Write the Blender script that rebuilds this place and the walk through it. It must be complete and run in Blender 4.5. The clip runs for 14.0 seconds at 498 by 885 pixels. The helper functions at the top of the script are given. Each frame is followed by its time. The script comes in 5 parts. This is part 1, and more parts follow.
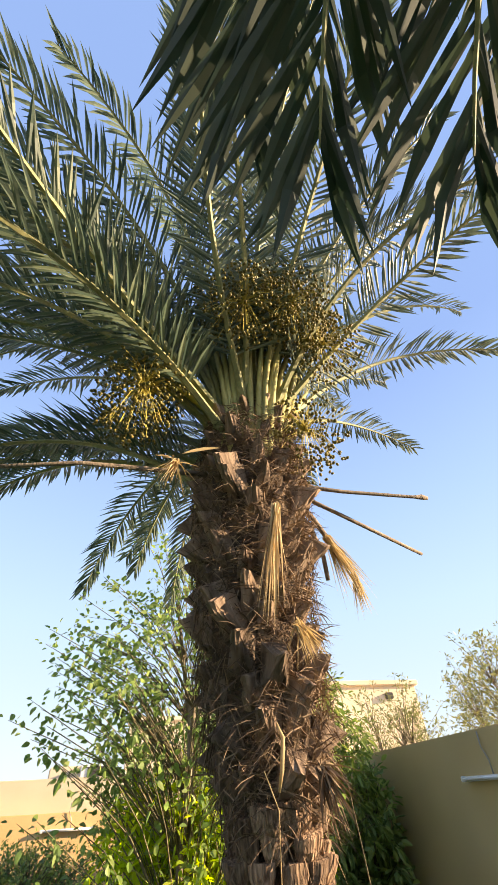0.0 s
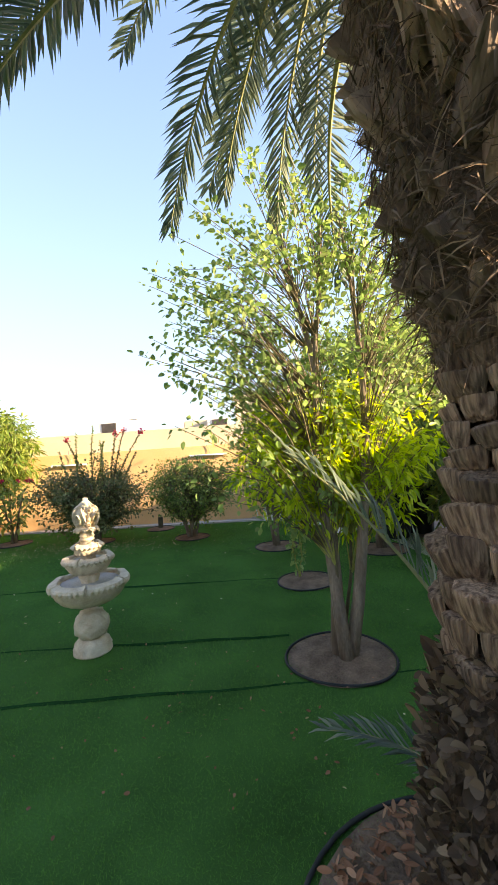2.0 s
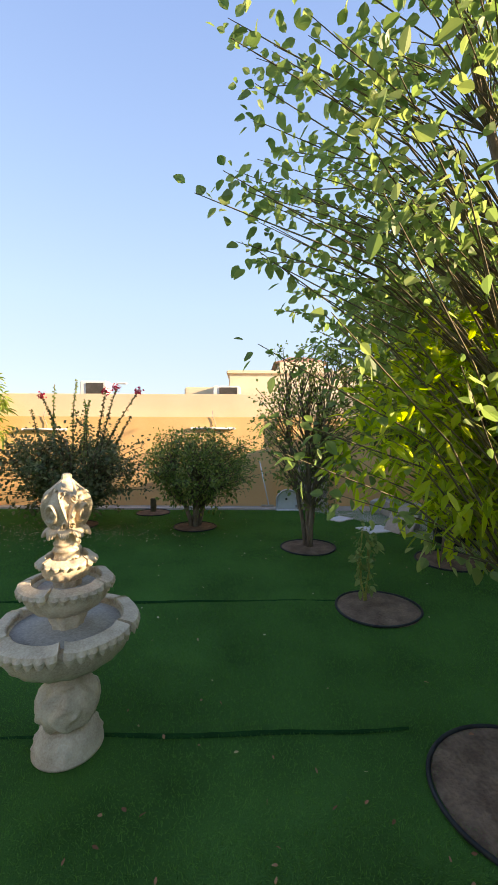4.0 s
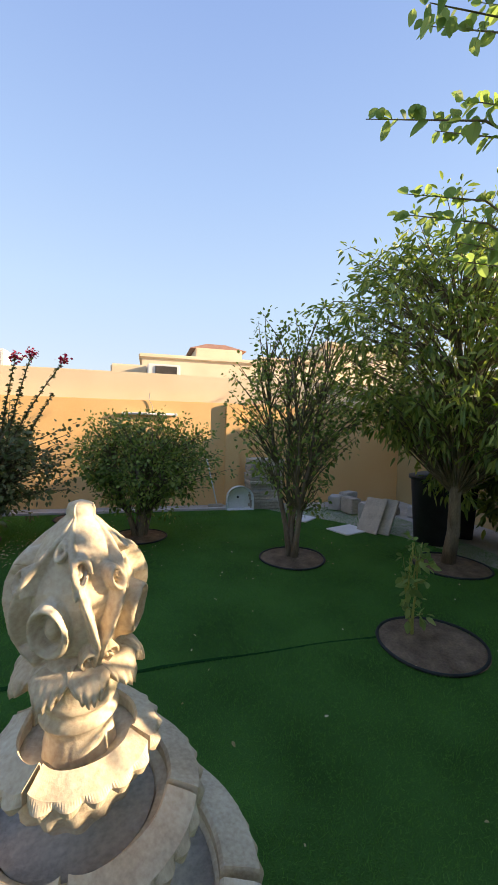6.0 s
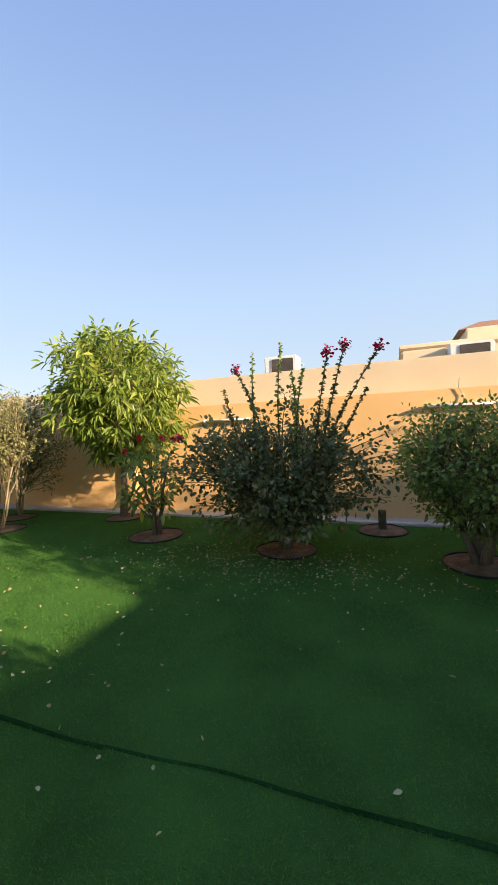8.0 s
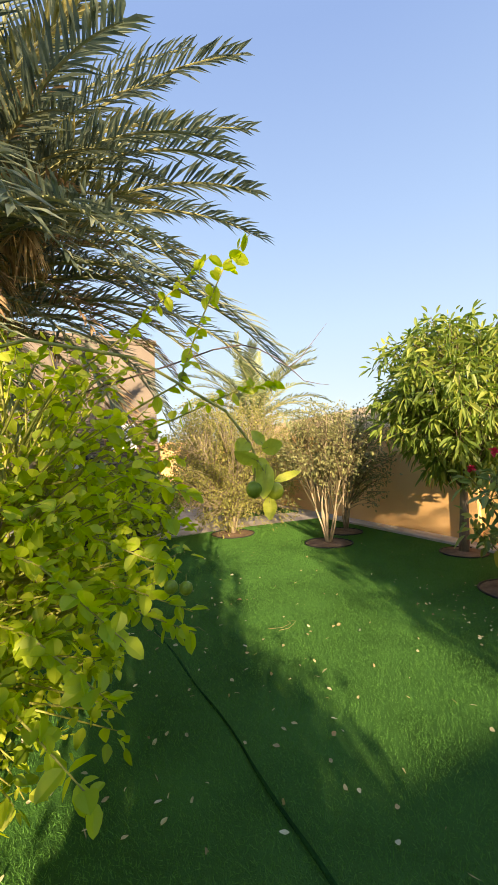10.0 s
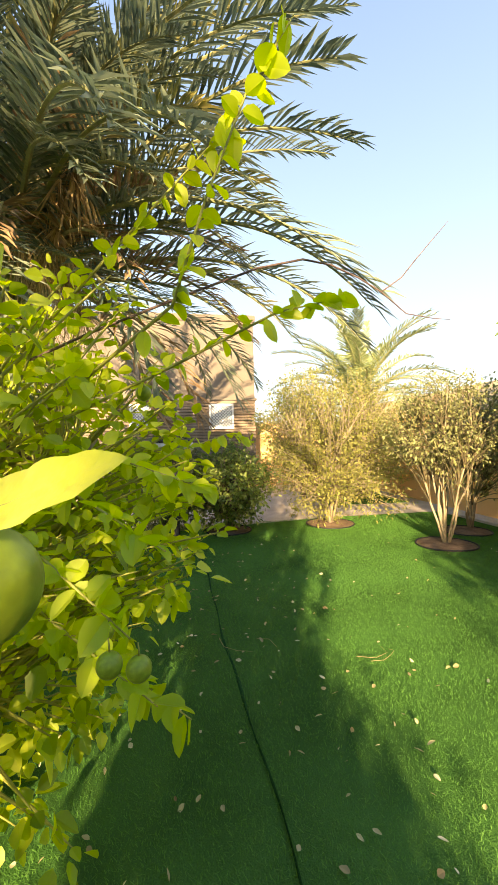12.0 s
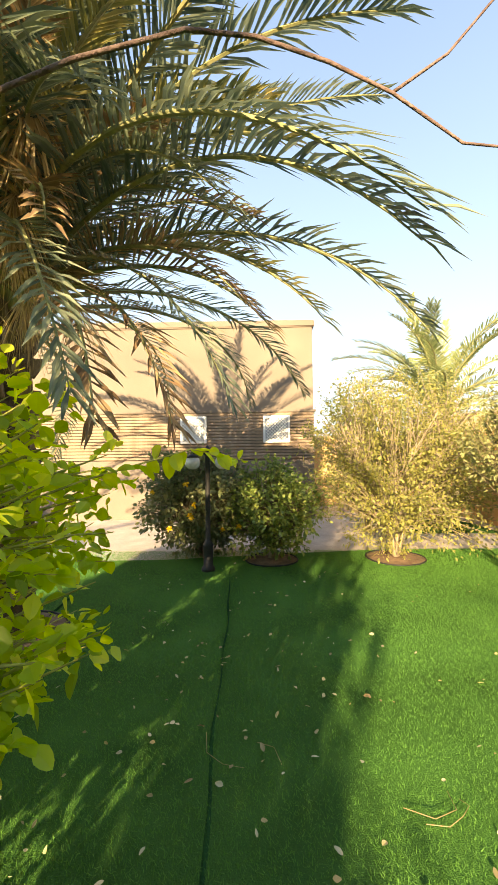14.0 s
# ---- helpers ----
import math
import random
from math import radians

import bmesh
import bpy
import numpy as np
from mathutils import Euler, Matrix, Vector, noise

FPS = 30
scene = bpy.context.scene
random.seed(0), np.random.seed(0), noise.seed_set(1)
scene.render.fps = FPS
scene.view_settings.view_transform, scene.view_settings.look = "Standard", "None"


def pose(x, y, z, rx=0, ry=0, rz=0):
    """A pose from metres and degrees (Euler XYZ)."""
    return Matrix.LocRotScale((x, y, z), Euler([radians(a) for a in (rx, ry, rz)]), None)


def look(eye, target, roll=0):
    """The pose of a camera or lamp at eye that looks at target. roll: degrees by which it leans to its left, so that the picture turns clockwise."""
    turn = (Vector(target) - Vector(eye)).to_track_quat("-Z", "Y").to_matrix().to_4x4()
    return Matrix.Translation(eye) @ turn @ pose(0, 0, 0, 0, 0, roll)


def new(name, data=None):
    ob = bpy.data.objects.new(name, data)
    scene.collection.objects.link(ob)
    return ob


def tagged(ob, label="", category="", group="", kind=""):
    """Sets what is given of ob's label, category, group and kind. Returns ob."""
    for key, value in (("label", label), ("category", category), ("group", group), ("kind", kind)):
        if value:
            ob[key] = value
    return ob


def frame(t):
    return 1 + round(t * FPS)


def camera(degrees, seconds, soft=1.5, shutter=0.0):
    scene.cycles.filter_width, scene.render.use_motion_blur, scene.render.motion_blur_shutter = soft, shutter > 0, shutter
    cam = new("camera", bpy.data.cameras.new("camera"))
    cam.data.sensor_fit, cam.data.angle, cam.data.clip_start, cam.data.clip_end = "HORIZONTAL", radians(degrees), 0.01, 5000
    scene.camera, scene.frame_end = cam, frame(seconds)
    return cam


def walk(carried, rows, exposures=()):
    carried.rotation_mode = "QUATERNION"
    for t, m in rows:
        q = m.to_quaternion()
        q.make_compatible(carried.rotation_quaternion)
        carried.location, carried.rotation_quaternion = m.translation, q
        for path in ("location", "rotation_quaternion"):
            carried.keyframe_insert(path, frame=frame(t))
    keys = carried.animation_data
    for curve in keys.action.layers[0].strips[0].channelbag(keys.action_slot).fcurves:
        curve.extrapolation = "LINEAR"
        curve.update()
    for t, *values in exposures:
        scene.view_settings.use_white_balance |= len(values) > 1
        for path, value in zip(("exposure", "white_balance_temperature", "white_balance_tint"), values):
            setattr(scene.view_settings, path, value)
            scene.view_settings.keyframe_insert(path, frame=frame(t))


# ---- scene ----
cam = camera(64.8, 14.0)
PATH = [
    (0, (2.729, -4.132, 1.966), (3.017, -2.673, 3.303), -3.4),
    (0.5, (2.764, -4.039, 1.896), (3.06, -2.271, 2.783), -3.1),
    (1, (2.775, -3.822, 1.745), (2.976, -1.851, 2.014), -2.3),
    (1.5, (2.617, -3.588, 1.707), (2.669, -1.591, 1.805), -3.2),
    (2, (2.472, -3.32, 1.649), (2.379, -1.322, 1.697), -3.8),
    (2.5, (2.307, -2.878, 1.636), (2.141, -0.885, 1.644), -2.9),
    (3, (2.066, -2.507, 1.601), (1.905, -0.514, 1.565), -2.2),
    (3.2, (1.972, -2.374, 1.582), (1.82, -0.381, 1.536), -1.8),
    (5.3, (1.328, -0.952, 1.502), (1.776, 0.997, 1.474), 2.2),
    (5.5, (1.233, -0.854, 1.492), (1.73, 1.083, 1.459), 2.0),
    (6, (0.941, -0.633, 1.48), (1.434, 1.303, 1.394), 1.4),
    (6.5, (0.712, -0.353, 1.438), (1.051, 1.613, 1.299), 1.1),
    (7, (0.516, -0.122, 1.439), (0.588, 1.87, 1.278), 0.6),
    (7.5, (0.314, 0.047, 1.452), (0.035, 2.023, 1.322), -1.1),
    (8, (0.108, 0.274, 1.433), (-0.603, 2.143, 1.365), -2.6),
    (8.5, (-0.053, 0.532, 1.436), (-1.224, 2.153, 1.427), -4.1),
    (9, (-0.284, 0.631, 1.439), (-1.803, 1.931, 1.48), -4.2),
    (9.2, (-0.366, 0.677, 1.439), (-1.981, 1.857, 1.493), -3.9),
    (11.3, (-1.183, 1.161, 1.403), (-3.101, 1.725, 1.425), -1.5),
    (11.5, (-1.216, 1.205, 1.406), (-3.155, 1.696, 1.416), -1.7),
    (12, (-1.261, 1.294, 1.398), (-3.232, 1.631, 1.396), -1.4),
    (12.5, (-1.366, 1.396, 1.379), (-3.345, 1.682, 1.376), -0.9),
    (13, (-1.589, 1.516, 1.398), (-3.569, 1.798, 1.416), -0.7),
    (13.5, (-1.778, 1.643, 1.408), (-3.775, 1.74, 1.46), -1.4),
    (14, (-1.994, 1.787, 1.417), (-3.992, 1.756, 1.492), -0.7),
]
LIGHT = [(0, 1.58, 7600, 16), (1.5, 2.0, 7700, 16), (3.2, 1.66, 7700, 16), (5.3, 1.42, 7600, 16), (9.2, 1.26, 7400, 16), (11.3, 1.9, 9200, 13), (14, 1.96, 9200, 13)]
walk(cam, [(t, look(eye, target, roll)) for t, eye, target, roll in PATH], LIGHT)

# ---------- world, sun, exposure ----------
SUN_EL, SUN_AZ = 16.1, 104.0
world = bpy.data.worlds.new("sky")
scene.world = world
world.use_nodes = True
wn = world.node_tree.nodes
wl = world.node_tree.links
sky = wn.new("ShaderNodeTexSky")
sky.sky_type, sky.sun_disc = 'NISHITA', False
sky.sun_elevation, sky.sun_rotation = radians(SUN_EL), radians(SUN_AZ)
sky.air_density, sky.dust_density, sky.ozone_density = 1.0, 0.6, 1.3
wn["Background"].inputs[1].default_value = 0.15
haze = wn.new("ShaderNodeMix")
haze.data_type = 'RGBA'
haze.inputs[0].default_value = 0.9
coord, split, ramp = wn.new("ShaderNodeTexCoord"), wn.new("ShaderNodeSeparateXYZ"), wn.new("ShaderNodeValToRGB")
ramp.color_ramp.elements[0].position, ramp.color_ramp.elements[0].color = 0.0, (1.6, 2.0, 2.5, 1)
ramp.color_ramp.elements[1].position, ramp.color_ramp.elements[1].color = 0.75, (0.68, 1.2, 2.45, 1)
for pos, col in ((0.12, (1.5, 2.05, 2.7, 1)), (0.3, (1.3, 1.98, 2.95, 1)), (0.5, (1.0, 1.65, 2.85, 1))):
    ramp.color_ramp.elements.new(pos).color = col
wl.new(coord.outputs["Generated"], split.inputs[0]), wl.new(split.outputs[2], ramp.inputs[0]), wl.new(ramp.outputs[0], haze.inputs[7])
wl.new(sky.outputs[0], haze.inputs[6]), wl.new(haze.outputs[2], wn["Background"].inputs[0])
sun = new("sun", bpy.data.lights.new("sun", 'SUN'))
sun.data.energy, sun.data.angle, sun.data.color = 5.0, radians(0.5), (1.0, 0.84, 0.62)
sd = Vector((math.sin(radians(SUN_AZ)), math.cos(radians(SUN_AZ)), math.tan(radians(SUN_EL))))
sun.matrix_world = look(sd * 40, (0, 0, 0))


# ---------- materials ----------
def base_nodes(name):
    m = bpy.data.materials.new(name)
    m.use_nodes = True
    return m, m.node_tree.nodes, m.node_tree.links, m.node_tree.nodes["Principled BSDF"]


def mat(name, c1, c2, scale=4.0, rough=0.8, bump=0.2, fine=70.0, metal=0.0, spec=0.3, stretch=(1, 1, 1), vary=0.0, dist=0.01, dirt=0.0):
    """Two colours mixed by a coarse noise, grain by a fine one, relief from both."""
    m, n, l, p = base_nodes(name)
    tc = n.new("ShaderNodeTexCoord")
    mp = n.new("ShaderNodeMapping")
    mp.inputs["Scale"].default_value = stretch
    l.new(tc.outputs["Object"], mp.inputs[0])
    a, b = n.new("ShaderNodeTexNoise"), n.new("ShaderNodeTexNoise")
    a.inputs["Scale"].default_value, a.inputs["Detail"].default_value = scale, 6
    b.inputs["Scale"].default_value, b.inputs["Detail"].default_value = fine, 4
    l.new(mp.outputs[0], a.inputs[0]), l.new(mp.outputs[0], b.inputs[0])
    r = n.new("ShaderNodeValToRGB")
    r.color_ramp.elements[0].position, r.color_ramp.elements[1].position = 0.32, 0.68
    r.color_ramp.elements[0].color, r.color_ramp.elements[1].color = (*c1, 1), (*c2, 1)
    l.new(a.outputs[0], r.inputs[0])
    g = n.new("ShaderNodeMix")
    g.data_type, g.blend_type = 'RGBA', 'OVERLAY'
    g.inputs[0].default_value = 0.45
    l.new(r.outputs[0], g.inputs[6]), l.new(b.outputs[0], g.inputs[7])
    out = g.outputs[2]
    if vary:
        oi = n.new("ShaderNodeObjectInfo")
        h = n.new("ShaderNodeHueSaturation")
        mr = n.new("ShaderNodeMapRange")
        mr.inputs[3].default_value, mr.inputs[4].default_value = 1 - vary, 1 + vary
        l.new(oi.outputs["Random"], mr.inputs[0]), l.new(mr.outputs[0], h.inputs["Value"]), l.new(out, h.inputs["Color"])
        out = h.outputs[0]
    l.new(out, p.inputs["Base Color"])
    p.inputs["Roughness"].default_value, p.inputs["Metallic"].default_value = rough, metal
    p.inputs["Specular IOR Level"].default_value = spec
    if bump:
        s = n.new("ShaderNodeMath")
        s.operation = 'ADD'
        l.new(a.outputs[0], s.inputs[0]), l.new(b.outputs[0], s.inputs[1])
        bp = n.new("ShaderNodeBump")
        bp.inputs["Strength"].default_value, bp.inputs["Distance"].default_value = bump, dist
        l.new(s.outputs[0], bp.inputs["Height"]), l.new(bp.outputs[0], p.inputs["Normal"])
    return m


def leaf_mat(name, dark, mid, light, trans=0.35, rough=0.45, patch=1.2):
    """Leaf blades: colour by island and by a broad noise, light shining through."""
    m, n, l, p = base_nodes(name)
    geo = n.new("ShaderNodeNewGeometry")
    tc = n.new("ShaderNodeTexCoord")
    no = n.new("ShaderNodeTexNoise")
    no.inputs["Scale"].default_value = patch
    l.new(tc.outputs["Object"], no.inputs[0])
    mx = n.new("ShaderNodeMath")
    mx.operation = 'MULTIPLY_ADD'
    mx.inputs[1].default_value, mx.inputs[2].default_value = 0.55, 0.0
    l.new(geo.outputs["Random Per Island"], mx.inputs[0])
    ad = n.new("ShaderNodeMath")
    ad.operation = 'MULTIPLY_ADD'
    ad.inputs[1].default_value = 0.5
    l.new(no.outputs[0], ad.inputs[0]), l.new(mx.outputs[0], ad.inputs[2])
    r = n.new("ShaderNodeValToRGB")
    e = r.color_ramp.elements
    e[0].position, e[0].color = 0.15, (*dark, 1)
    e[1].position, e[1].color = 0.85, (*light, 1)
    k = e.new(0.5)
    k.color = (*mid, 1)
    l.new(ad.outputs[0], r.inputs[0])
    l.new(r.outputs[0], p.inputs["Base Color"])
    p.inputs["Roughness"].default_value, p.inputs["Specular IOR Level"].default_value = rough, 0.4
    t = n.new("ShaderNodeBsdfTranslucent")
    hs = n.new("ShaderNodeHueSaturation")
    hs.inputs["Saturation"].default_value, hs.inputs["Value"].default_value = 1.15, 1.5
    l.new(r.outputs[0], hs.inputs["Color"]), l.new(hs.outputs[0], t.inputs[0])
    ms = n.new("ShaderNodeMixShader")
    ms.inputs[0].default_value = trans
    l.new(p.outputs[0], ms.inputs[1]), l.new(t.outputs[0], ms.inputs[2])
    l.new(ms.outputs[0], n["Material Output"].inputs[0])
    return m


M_TURF = mat("turf", (0.036, 0.112, 0.02), (0.072, 0.208, 0.041), 1.7, 0.9, 0.9, 160, spec=0.15, dist=0.02)
M_FIBRE = leaf_mat("turf_fibre", (0.056, 0.17, 0.028), (0.09, 0.25, 0.045), (0.135, 0.32, 0.07), 0.3, 0.8, 0.9)
M_SEAM = mat("turf_edge", (0.008, 0.05, 0.014), (0.015, 0.08, 0.02), 5, 0.9, 0.8, 120, spec=0.1)
M_SAND = mat("sand", (0.42, 0.32, 0.21), (0.5, 0.39, 0.26), 2, 0.95, 0.4, 40)
M_SOIL = mat("soil", (0.12, 0.078, 0.05), (0.25, 0.168, 0.11), 7, 0.95, 0.9, 55, dist=0.02)
M_PAVE = mat("paving", (0.42, 0.37, 0.31), (0.55, 0.49, 0.42), 3, 0.85, 0.3, 60)
M_KERB = mat("kerb", (0.45, 0.43, 0.4), (0.6, 0.57, 0.53), 5, 0.85, 0.3, 80)
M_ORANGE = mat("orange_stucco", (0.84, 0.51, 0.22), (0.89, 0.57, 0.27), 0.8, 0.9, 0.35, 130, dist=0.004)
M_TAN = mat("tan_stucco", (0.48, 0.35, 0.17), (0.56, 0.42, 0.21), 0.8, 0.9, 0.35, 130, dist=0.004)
M_CREAM = mat("cream_stucco", (0.72, 0.58, 0.4), (0.8, 0.67, 0.48), 0.7, 0.9, 0.3, 120, dist=0.004)
# cream render darkened well below its paint, with the palm's shade in the colour
M_HOUSE = mat("shaded_house_render", (0.165, 0.137, 0.112), (0.205, 0.172, 0.14), 0.7, 0.9, 0.3, 120, dist=0.004)
M_BRICK = mat("brown_cladding", (0.21, 0.155, 0.11), (0.3, 0.23, 0.165), 5, 0.85, 0.4, 60, vary=0.12)
M_WHITE = mat("white_paint", (0.72, 0.72, 0.7), (0.8, 0.8, 0.78), 5, 0.5, 0.1, 60)
M_CERAMIC = mat("ceramic", (0.78, 0.78, 0.77), (0.84, 0.84, 0.83), 3, 0.15, 0.0, 30, spec=0.5)
M_STONE = mat("cast_stone", (0.52, 0.41, 0.28), (0.77, 0.66, 0.48), 9, 0.85, 0.22, 110, dist=0.006)
M_STONE_IN = mat("basin_lining", (0.4, 0.355, 0.3), (0.55, 0.495, 0.42), 7, 0.8, 0.3, 90)
M_EDGING = mat("black_edging", (0.012, 0.014, 0.014), (0.03, 0.034, 0.033), 6, 0.6, 0.2, 50)
M_BARK = mat("bark", (0.16, 0.12, 0.085), (0.3, 0.24, 0.18), 14, 0.9, 0.8, 90, stretch=(1, 1, 0.25))
M_PALEBARK = mat("pale_bark", (0.25, 0.2, 0.13), (0.38, 0.32, 0.22), 12, 0.9, 0.6, 80, stretch=(1, 1, 0.25))
M_TWIG = mat("twig", (0.1, 0.085, 0.05), (0.2, 0.16, 0.09), 12, 0.85, 0.3, 80)
M_GREENTWIG = mat("green_twig", (0.26, 0.28, 0.06), (0.42, 0.4, 0.11), 12, 0.7, 0.2, 80)
M_BRANCH = mat("dark_branch", (0.1, 0.065, 0.055), (0.2, 0.14, 0.12), 30, 0.8, 0.5, 120)
M_PALMCORE = mat("palm_trunk", (0.06, 0.04, 0.028), (0.14, 0.095, 0.06), 12, 0.95, 1.0, 70, dist=0.03)
M_BOOT = mat("leaf_base", (0.1, 0.058, 0.038), (0.44, 0.295, 0.19), 75, 0.9, 1.0, 160, stretch=(1, 1, 0.08), vary=0.4, dist=0.015)
M_BOOT_UP = mat("upper_leaf_base", (0.075, 0.048, 0.033), (0.29, 0.205, 0.14), 18, 0.85, 0.8, 60, stretch=(1, 1, 0.15), vary=0.3, dist=0.012)
M_PFIBRE = leaf_mat("palm_fibre", (0.045, 0.027, 0.016), (0.13, 0.083, 0.05), (0.3, 0.21, 0.125), 0.1, 0.8)
M_STRAW = leaf_mat("dry_straw", (0.28, 0.19, 0.09), (0.45, 0.33, 0.17), (0.62, 0.49, 0.28), 0.25, 0.8)
M_RACHIS = mat("frond_stalk", (0.2, 0.22, 0.1), (0.34, 0.33, 0.16), 6, 0.6, 0.2, 50)
M_FROND = leaf_mat("palm_leaflet", (0.055, 0.085, 0.066), (0.12, 0.158, 0.112), (0.26, 0.295, 0.2), 0.28, 0.45)
# palm leaflet colours darkened: backlit shade of the overhead fronds is in the colour
M_FROND_N = leaf_mat("shaded_palm_leaflet", (0.02, 0.035, 0.024), (0.045, 0.066, 0.044), (0.09, 0.115, 0.07), 0.2, 0.5)
M_FROND_Y = leaf_mat("yellowing_leaflet", (0.13, 0.15, 0.06), (0.25, 0.25, 0.1), (0.42, 0.36, 0.16), 0.3, 0.55)
M_FROND_D = leaf_mat("dead_leaflet", (0.13, 0.08, 0.042), (0.27, 0.175, 0.095), (0.44, 0.32, 0.18), 0.2, 0.8)
M_FROND_P = leaf_mat("young_palm_leaflet", (0.14, 0.19, 0.08), (0.25, 0.3, 0.13), (0.38, 0.4, 0.18), 0.3, 0.5)
M_STALK = mat("green_leaf_stalk", (0.24, 0.23, 0.09), (0.46, 0.42, 0.17), 9, 0.55, 0.2, 60, stretch=(1, 1, 0.2), vary=0.25)
M_BUNCH = mat("fruit_stalk", (0.4, 0.33, 0.06), (0.55, 0.45, 0.1), 8, 0.5, 0.1, 50)
M_DATE = mat("green_date", (0.075, 0.08, 0.016), (0.22, 0.165, 0.035), 10, 0.4, 0.0, 40, spec=0.4)
M_LIME = leaf_mat("lime_leaf", (0.11, 0.19, 0.02), (0.42, 0.53, 0.05), (0.74, 0.76, 0.13), 0.58, 0.4)
M_LIMEBROAD = mat("broad_lime_leaf", (0.52, 0.6, 0.05), (0.76, 0.78, 0.16), 22, 0.45, 0.5, 190, spec=0.4, vary=0.1, dist=0.003)
_n, _l = M_LIMEBROAD.node_tree.nodes, M_LIMEBROAD.node_tree.links
_t, _m = _n.new("ShaderNodeBsdfTranslucent"), _n.new("ShaderNodeMixShader")
_t.inputs[0].default_value, _m.inputs[0].default_value = (0.75, 0.78, 0.06, 1), 0.45
_l.new(_n["Principled BSDF"].outputs[0], _m.inputs[1]), _l.new(_t.outputs[0], _m.inputs[2]), _l.new(_m.outputs[0], _n["Material Output"].inputs[0])
M_LIMEFRUIT = mat("lime_rind", (0.17, 0.25, 0.022), (0.3, 0.38, 0.04), 12, 0.35, 0.25, 120, dist=0.002)
M_TREE1 = leaf_mat("garden_tree_leaf", (0.11, 0.18, 0.06), (0.22, 0.31, 0.105), (0.38, 0.45, 0.17), 0.54, 0.42)
M_MANGO = leaf_mat("mango_leaf", (0.07, 0.125, 0.027), (0.17, 0.25, 0.05), (0.38, 0.42, 0.1), 0.4, 0.4)
M_DARKLEAF = leaf_mat("dark_leaf", (0.07, 0.1, 0.042), (0.15, 0.18, 0.08), (0.28, 0.28, 0.13), 0.3, 0.45)
M_SHRUB = leaf_mat("shrub_leaf", (0.075, 0.13, 0.036), (0.18, 0.25, 0.068), (0.37, 0.42, 0.12), 0.38, 0.42)
M_YELLOW = leaf_mat("yellow_shrub_leaf", (0.15, 0.165, 0.05), (0.28, 0.285, 0.09), (0.43, 0.4, 0.14), 0.45, 0.6)
M_OLIVE = leaf_mat("olive_leaf", (0.14, 0.16, 0.06), (0.24, 0.25, 0.1), (0.36, 0.36, 0.16), 0.25, 0.6)
M_FLOWER = leaf_mat("red_flower", (0.3, 0.02, 0.05), (0.5, 0.04, 0.09), (0.6, 0.1, 0.14), 0.3, 0.6)
M_YFLOWER = leaf_mat("yellow_flower", (0.6, 0.35, 0.02), (0.75, 0.5, 0.04), (0.8, 0.6, 0.1), 0.3, 0.6)
M_LITTER = leaf_mat("fallen_leaf", (0.25, 0.17, 0.08), (0.5, 0.42, 0.2), (0.75, 0.7, 0.48), 0.15, 0.7, 8)
M_WOODCHIP = leaf_mat("wood_chip", (0.16, 0.07, 0.036), (0.31, 0.145, 0.075), (0.48, 0.27, 0.15), 0.05, 0.9, 8)
M_METAL = mat("grey_metal", (0.25, 0.25, 0.25), (0.36, 0.36, 0.36), 6, 0.45, 0.1, 60, metal=0.8)
M_STRAP = mat("green_strap", (0.02, 0.12, 0.085), (0.04, 0.2, 0.14), 8, 0.6, 0.2, 60)
M_BLACK = mat("black_plastic", (0.012, 0.012, 0.013), (0.025, 0.025, 0.026), 5, 0.45, 0.1, 50)
M_LAMPBLACK = mat("black_iron", (0.015, 0.015, 0.016), (0.03, 0.03, 0.03), 9, 0.5, 0.2, 90)
M_BOARD = mat("weathered_board", (0.38, 0.33, 0.27), (0.52, 0.46, 0.38), 6, 0.85, 0.3, 60, stretch=(1, 0.2, 1), vary=0.2)
M_ROOF = mat("roof_tile", (0.3, 0.15, 0.1), (0.42, 0.23, 0.15), 9, 0.85, 0.3, 60)
M_COOLER = mat("cooler_plastic", (0.62, 0.6, 0.55), (0.72, 0.7, 0.65), 3, 0.55, 0.1, 50)
M_DARKVENT = mat("dark_grille", (0.05, 0.045, 0.04), (0.09, 0.08, 0.075), 5, 0.7, 0.1, 60)
M_GLASS = mat("window_pane", (0.25, 0.27, 0.28), (0.4, 0.42, 0.42), 20, 0.1, 0.05, 60, spec=0.6)
M_GLOBE = mat("lantern_glass", (0.6, 0.58, 0.54), (0.7, 0.68, 0.64), 5, 0.12, 0.0, 30, spec=0.6)


# ---------- building helpers ----------
def mesh_of(name, V, F, smooth=False):
    me = bpy.data.meshes.new(name)
    me.from_pydata([tuple(v) for v in V], [], [tuple(f) for f in F])
    if smooth:
        me.shade_smooth()
    return me


def thing(name, loc, label, category, group="", rz=0.0, kind=""):
    ob = new(name)
    ob.matrix_world = pose(*loc, 0, 0, rz)
    return tagged(ob, label, category, group, kind)


def part(name, data, material, parent, label="", m=None, smooth=False, kind=""):
    """Links a bmesh or mesh as one object under a thing."""
    if isinstance(data, bmesh.types.BMesh):
        me = bpy.data.meshes.new(name)
        data.to_mesh(me)
        data.free()
        if smooth:
            me.shade_smooth()
    else:
        me = data
    if material and not me.materials:
        me.materials.append(material)
    ob = new(name, me)
    ob.parent = parent
    if m is not None:
        ob.matrix_local = m
    return tagged(ob, label, "", "", kind)


